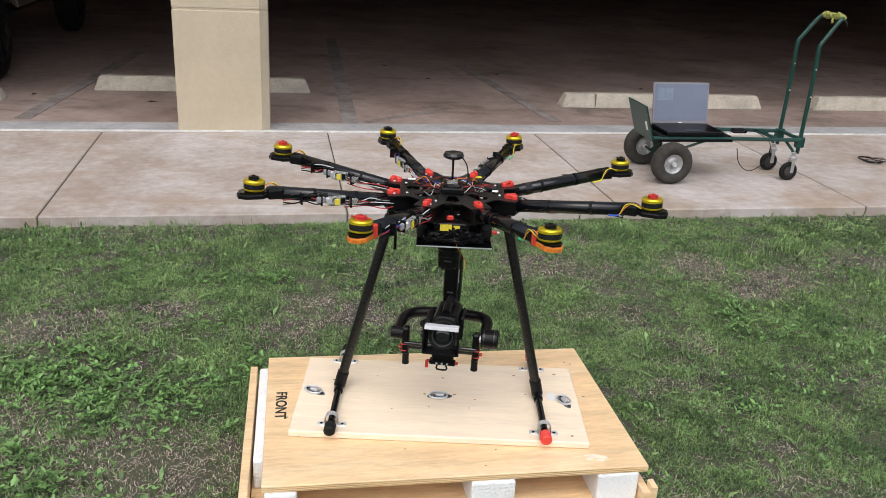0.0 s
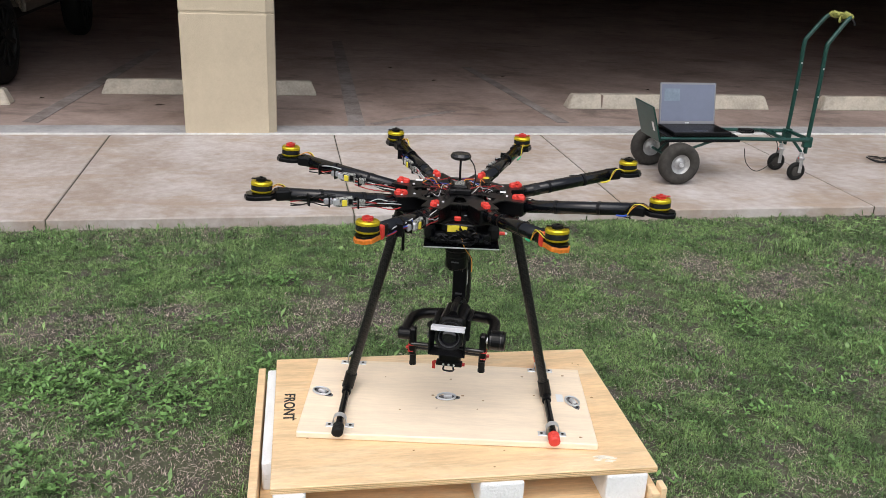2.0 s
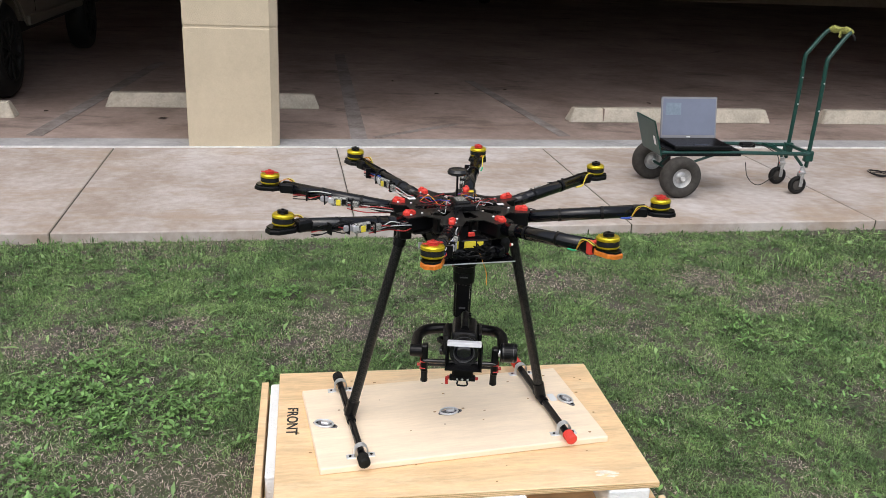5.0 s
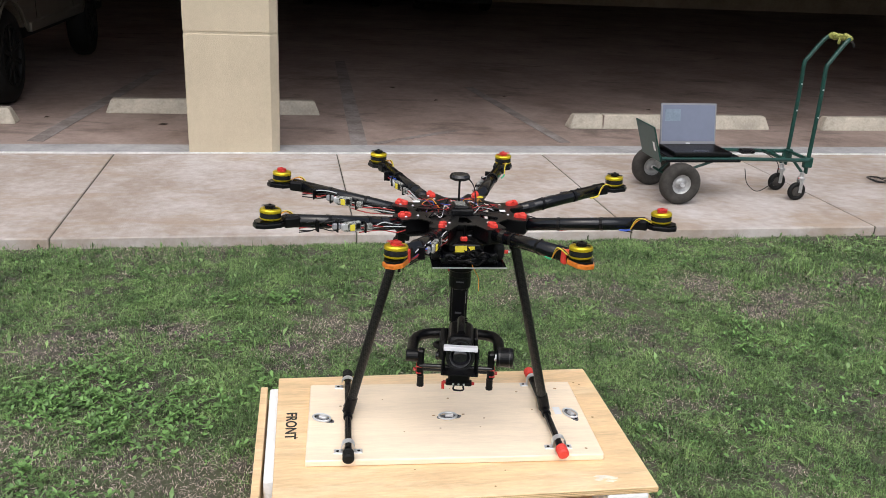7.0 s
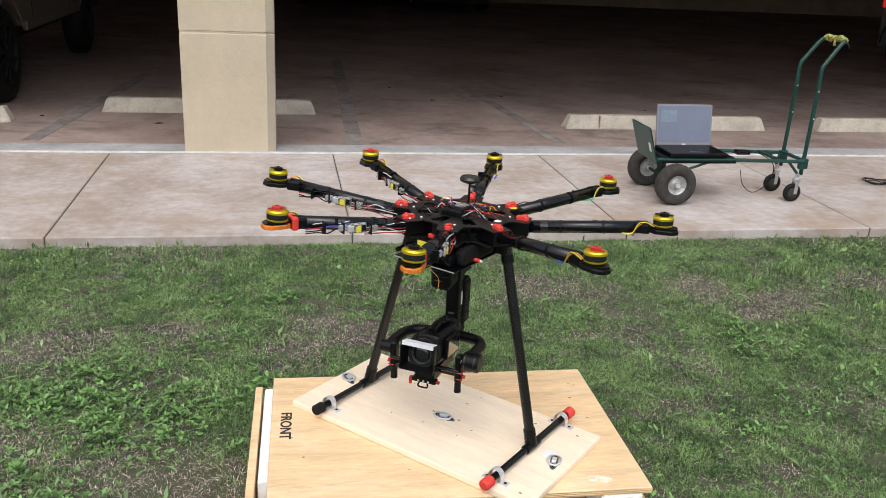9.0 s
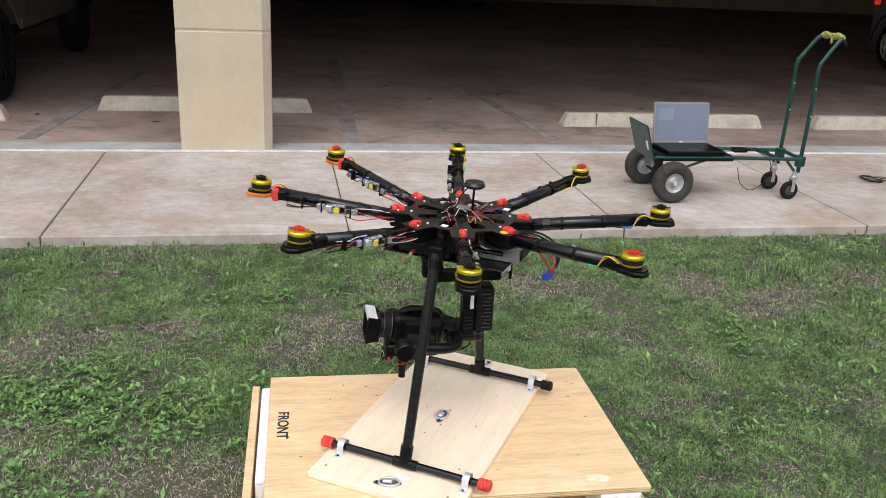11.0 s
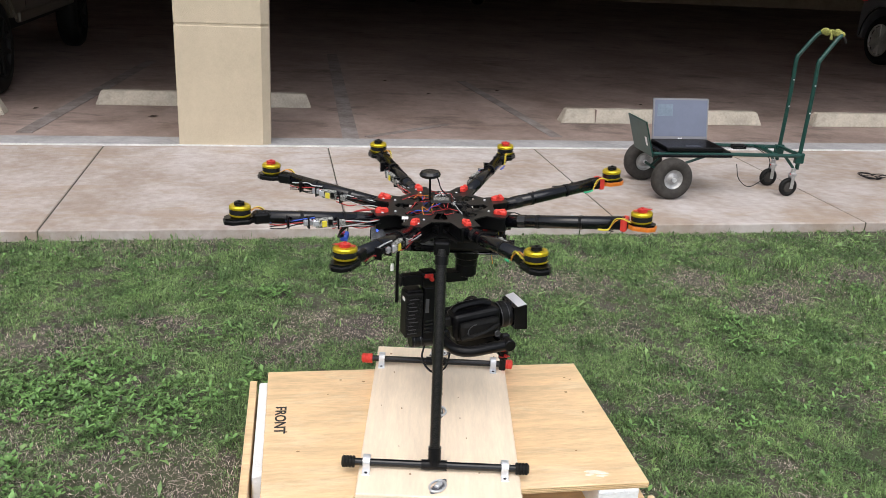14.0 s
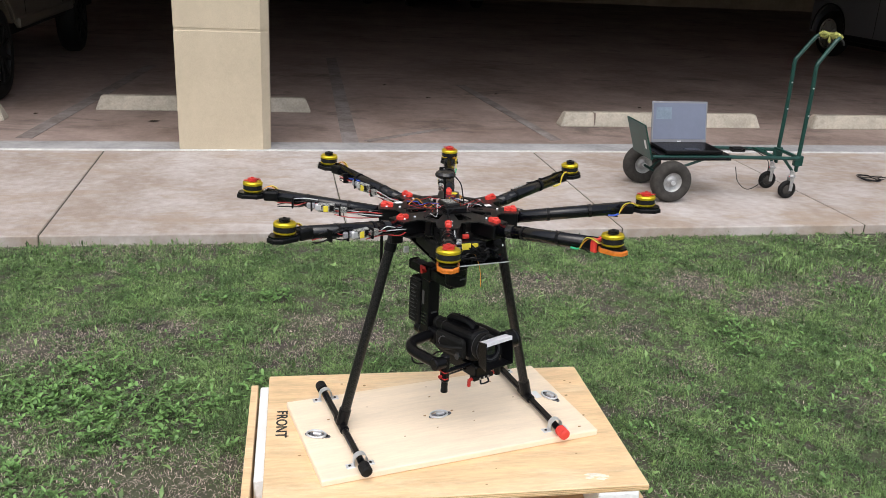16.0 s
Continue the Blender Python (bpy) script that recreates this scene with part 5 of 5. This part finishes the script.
def build_lawn():
    g = np.random.RandomState(7)
    x, y, sy = lawn_points(2500000, g)
    d = patchiness(x, y, 3)
    f = patchiness(x, y, 21, FINE)
    cover = np.clip(3.4 * (0.55 * d + 0.6 * f) - 1.2, 0.10, 1) * (1 - 0.93 * bare_amount(x, y))
    keep = g.uniform(0, 1, len(x)) < cover
    x, y, d, f = x[keep], y[keep], d[keep], f[keep]
    h = g.uniform(0.006, 0.020, len(x)) * (0.4 + 0.55 * d + 0.7 * f)
    v, t = blades(x, y, h, g.uniform(0.0016, 0.0036, len(x)), 1.5, g)
    triangles("lawn_grass", v, t, GRASS, "short green lawn grass with thin patches", "grass")
    x, y, sy = lawn_points(420000, g, True)
    d = patchiness(x, y, 3)
    keep = g.uniform(0, 1, len(x)) < np.clip(0.3 + 1.1 * d, 0, 1)
    x, y = x[keep], y[keep]
    v, t = blades(x, y, g.uniform(0.015, 0.045, len(x)), g.uniform(0.008, 0.02, len(x)), 1.4, g)
    triangles("outer_lawn", v, t, GRASS, "green lawn grass around the crate", "grass")
    # taller tufts
    cx, cy, _ = lawn_points(420, g)
    spots = ((1.87, 2.2, 0.1, 0.06, 420), (2.15, 1.8, 0.12, 0.08, 260), (1.55, 2.05, 0.08, 0.05, 160), (-1.9, 1.9, 0.25, 0.1, 200), (-1.3, 2.0, 0.2, 0.1, 140))
    tx = np.concatenate([np.repeat(cx, 12) + g.normal(0, 0.014, len(cx) * 12)] + [a + g.normal(0, c, n) for a, b, c, e, n in spots])
    ty = np.concatenate([np.repeat(cy, 12) + g.normal(0, 0.014, len(cx) * 12)] + [b + g.normal(0, e, n) for a, b, c, e, n in spots])
    v, t = blades(tx, ty, g.uniform(0.03, 0.07, len(tx)), g.uniform(0.0025, 0.0045, len(tx)), 0.7, g)
    triangles("grass_tufts", v, t, GRASS, "taller green grass tufts in the lawn", "grass")
    # dry straw, lying flat
    x, y, sy = lawn_points(900000, g)
    b = bare_amount(x, y)
    d = patchiness(x, y, 9)
    f = patchiness(x, y, 33, FINE)
    keep = g.uniform(0, 1, len(x)) < np.clip(2.4 * f - 0.2, 0.2, 1) * np.clip(0.5 * d * d + 1.3 * b + 0.45 * np.exp(-(sy + 1.93) ** 2 / 0.002), 0, 0.8)
    x, y = x[keep], y[keep]
    v, t = blades(x, y, g.uniform(0.004, 0.012, len(x)), g.uniform(0.0014, 0.0030, len(x)), 1.9, g, 0.003)
    triangles("dry_straw", v, t, STRAW, "dry tan straw and dead grass on the soil", "dry grass")
    # broad-leaved weeds
    spots = [(-1.31, 0.66, 0.17, 110), (-1.2, 0.4, 0.2, 190), (-0.93, 0.45, 0.16, 120), (-1.42, 0.45, 0.16, 110), (-0.72, 0.6, 0.14, 50), (-1.11, -0.1, 0.13, 70), (-1.3, 0.0, 0.12, 50), (-1.0, 0.22, 0.16, 60), (-0.76, 1.45, 0.07, 46),
             (-0.95, 0.98, 0.1, 24), (-1.0, 1.4, 0.1, 22), (-1.9, 1.8, 0.3, 40), (-0.62, 0.25, 0.05, 24), (1.31, 1.27, 0.12, 30), (1.55, 1.19, 0.16, 34), (1.3, 1.45, 0.08, 24), (1.75, 1.05, 0.16, 18), (1.13, 0.57, 0.2, 16), (1.2, 0.85, 0.22, 14),
             (2.0, 2.0, 0.2, 40), (1.5, 0.6, 0.25, 14), (1.2, 0.2, 0.2, 10), (0.8, 0.4, 0.14, 20), (-0.85, -0.25, 0.1, 40)]
    spots += [(g.uniform(-2.6, 2.8), g.uniform(-1.6, 2.3), 0.1, 9) for _ in range(60)]
    V, T = [], []
    off = 0
    for sx, sy_, r, n in spots:
        for _ in range(n):
            px, py = sx + g.normal(0, r * 0.68), sy_ + g.normal(0, r * 0.55)
            if KERB(px, py) > -1.97:
                continue
            q = CRATE.inverted() @ Vector((px, py, 0))
            if abs(q.x) < 0.6 and abs(q.y) < 0.45:
                continue
            pz = g.uniform(0.008, 0.045)
            a0 = g.uniform(0, 6.28)
            for j in range(3 if g.uniform() < 0.7 else 5):
                a = a0 + j * 2.1 + g.uniform(-0.4, 0.4)
                L, w = g.uniform(0.009, 0.026), g.uniform(0.003, 0.0075)
                u = np.array([np.cos(a), np.sin(a), g.uniform(-0.2, 0.8)])
                s = np.array([-np.sin(a), np.cos(a), g.uniform(-0.3, 0.3)])
                p = np.array([px, py, pz])
                fold = np.array([0, 0, 0.25 * w])
                V += [p, p + u * L * 0.35 + s * w * 0.9 + fold, p + u * L * 0.75 + s * w * 0.75 + fold, p + u * L, p + u * L * 0.75 - s * w * 0.75 + fold, p + u * L * 0.35 - s * w * 0.9 + fold, p + u * L * 0.5]
                T += [[off + i, off + (i + 1) % 6, off + 6] for i in range(6)]
                off += 7
    triangles("broadleaf_weeds", np.array(V), np.array(T), WEED, "bright green broad-leaved weeds in the lawn", "weeds")


build_lawn()


def motions():
    walk(board, [(t, pose(0, 0, TOP, 0, 0, h)) for t, h in TURN])
    walk(drone, [(t, pose(0, 0, BASE, 0, 0, h)) for t, h in TURN])
    lag = [(0, -7.4), (2, -8.5), (3, -11.5), (3.5, -13.6), (5.25, -17), (6.5, -13), (7, -8), (7.5, -2), (8, 5), (8.5, 10.5), (9, 13.5), (10.25, 24), (11.5, 33.6), (12, 28.5), (12.5, 24), (13, 24.5), (13.5, 22.5), (14, 20.9), (14.5, 20), (15, 18.5), (15.5, 16.9), (16, 16)]

    def behind(t):
        for (t0, a), (t1, b) in zip(lag, lag[1:]):
            if t <= t1:
                return a + (b - a) * (t - t0) / (t1 - t0)
        return lag[-1][1]
    walk(gimbal, [(t, pose(0, 0, BASE, 0, 0, h) @ pose(*GIMBAL_AT) @ pose(0, 0, 0, 0, 0, behind(t))) for t, h in TURN])
    back = [(0.0, -0.6), (7.5, -0.6), (9.0, -0.15), (11.5, -0.03), (12.3, 0.0), (13.0, 0.07), (13.5, 0.16), (14.0, 0.25), (14.5, 0.43), (15.0, 0.74), (15.5, 1.12), (16.0, 1.52)]
    walk(car, [(t, SITE @ pose(10.72, 1.88 + d, Z)) for t, d in back])
    for w, m, s in CAR_WHEELS:
        walk(w, [(t, m @ pose(0, 0, 0, 0, 0, -s * math.degrees(d / 0.36))) for t, d in back])
    for hub, m, way, first in SPIN:
        walk(hub, [(f / FPS, m @ pose(0, 0, 0, 0, 0, first + way * 83 * f)) for f in range(0, 481)])


motions()
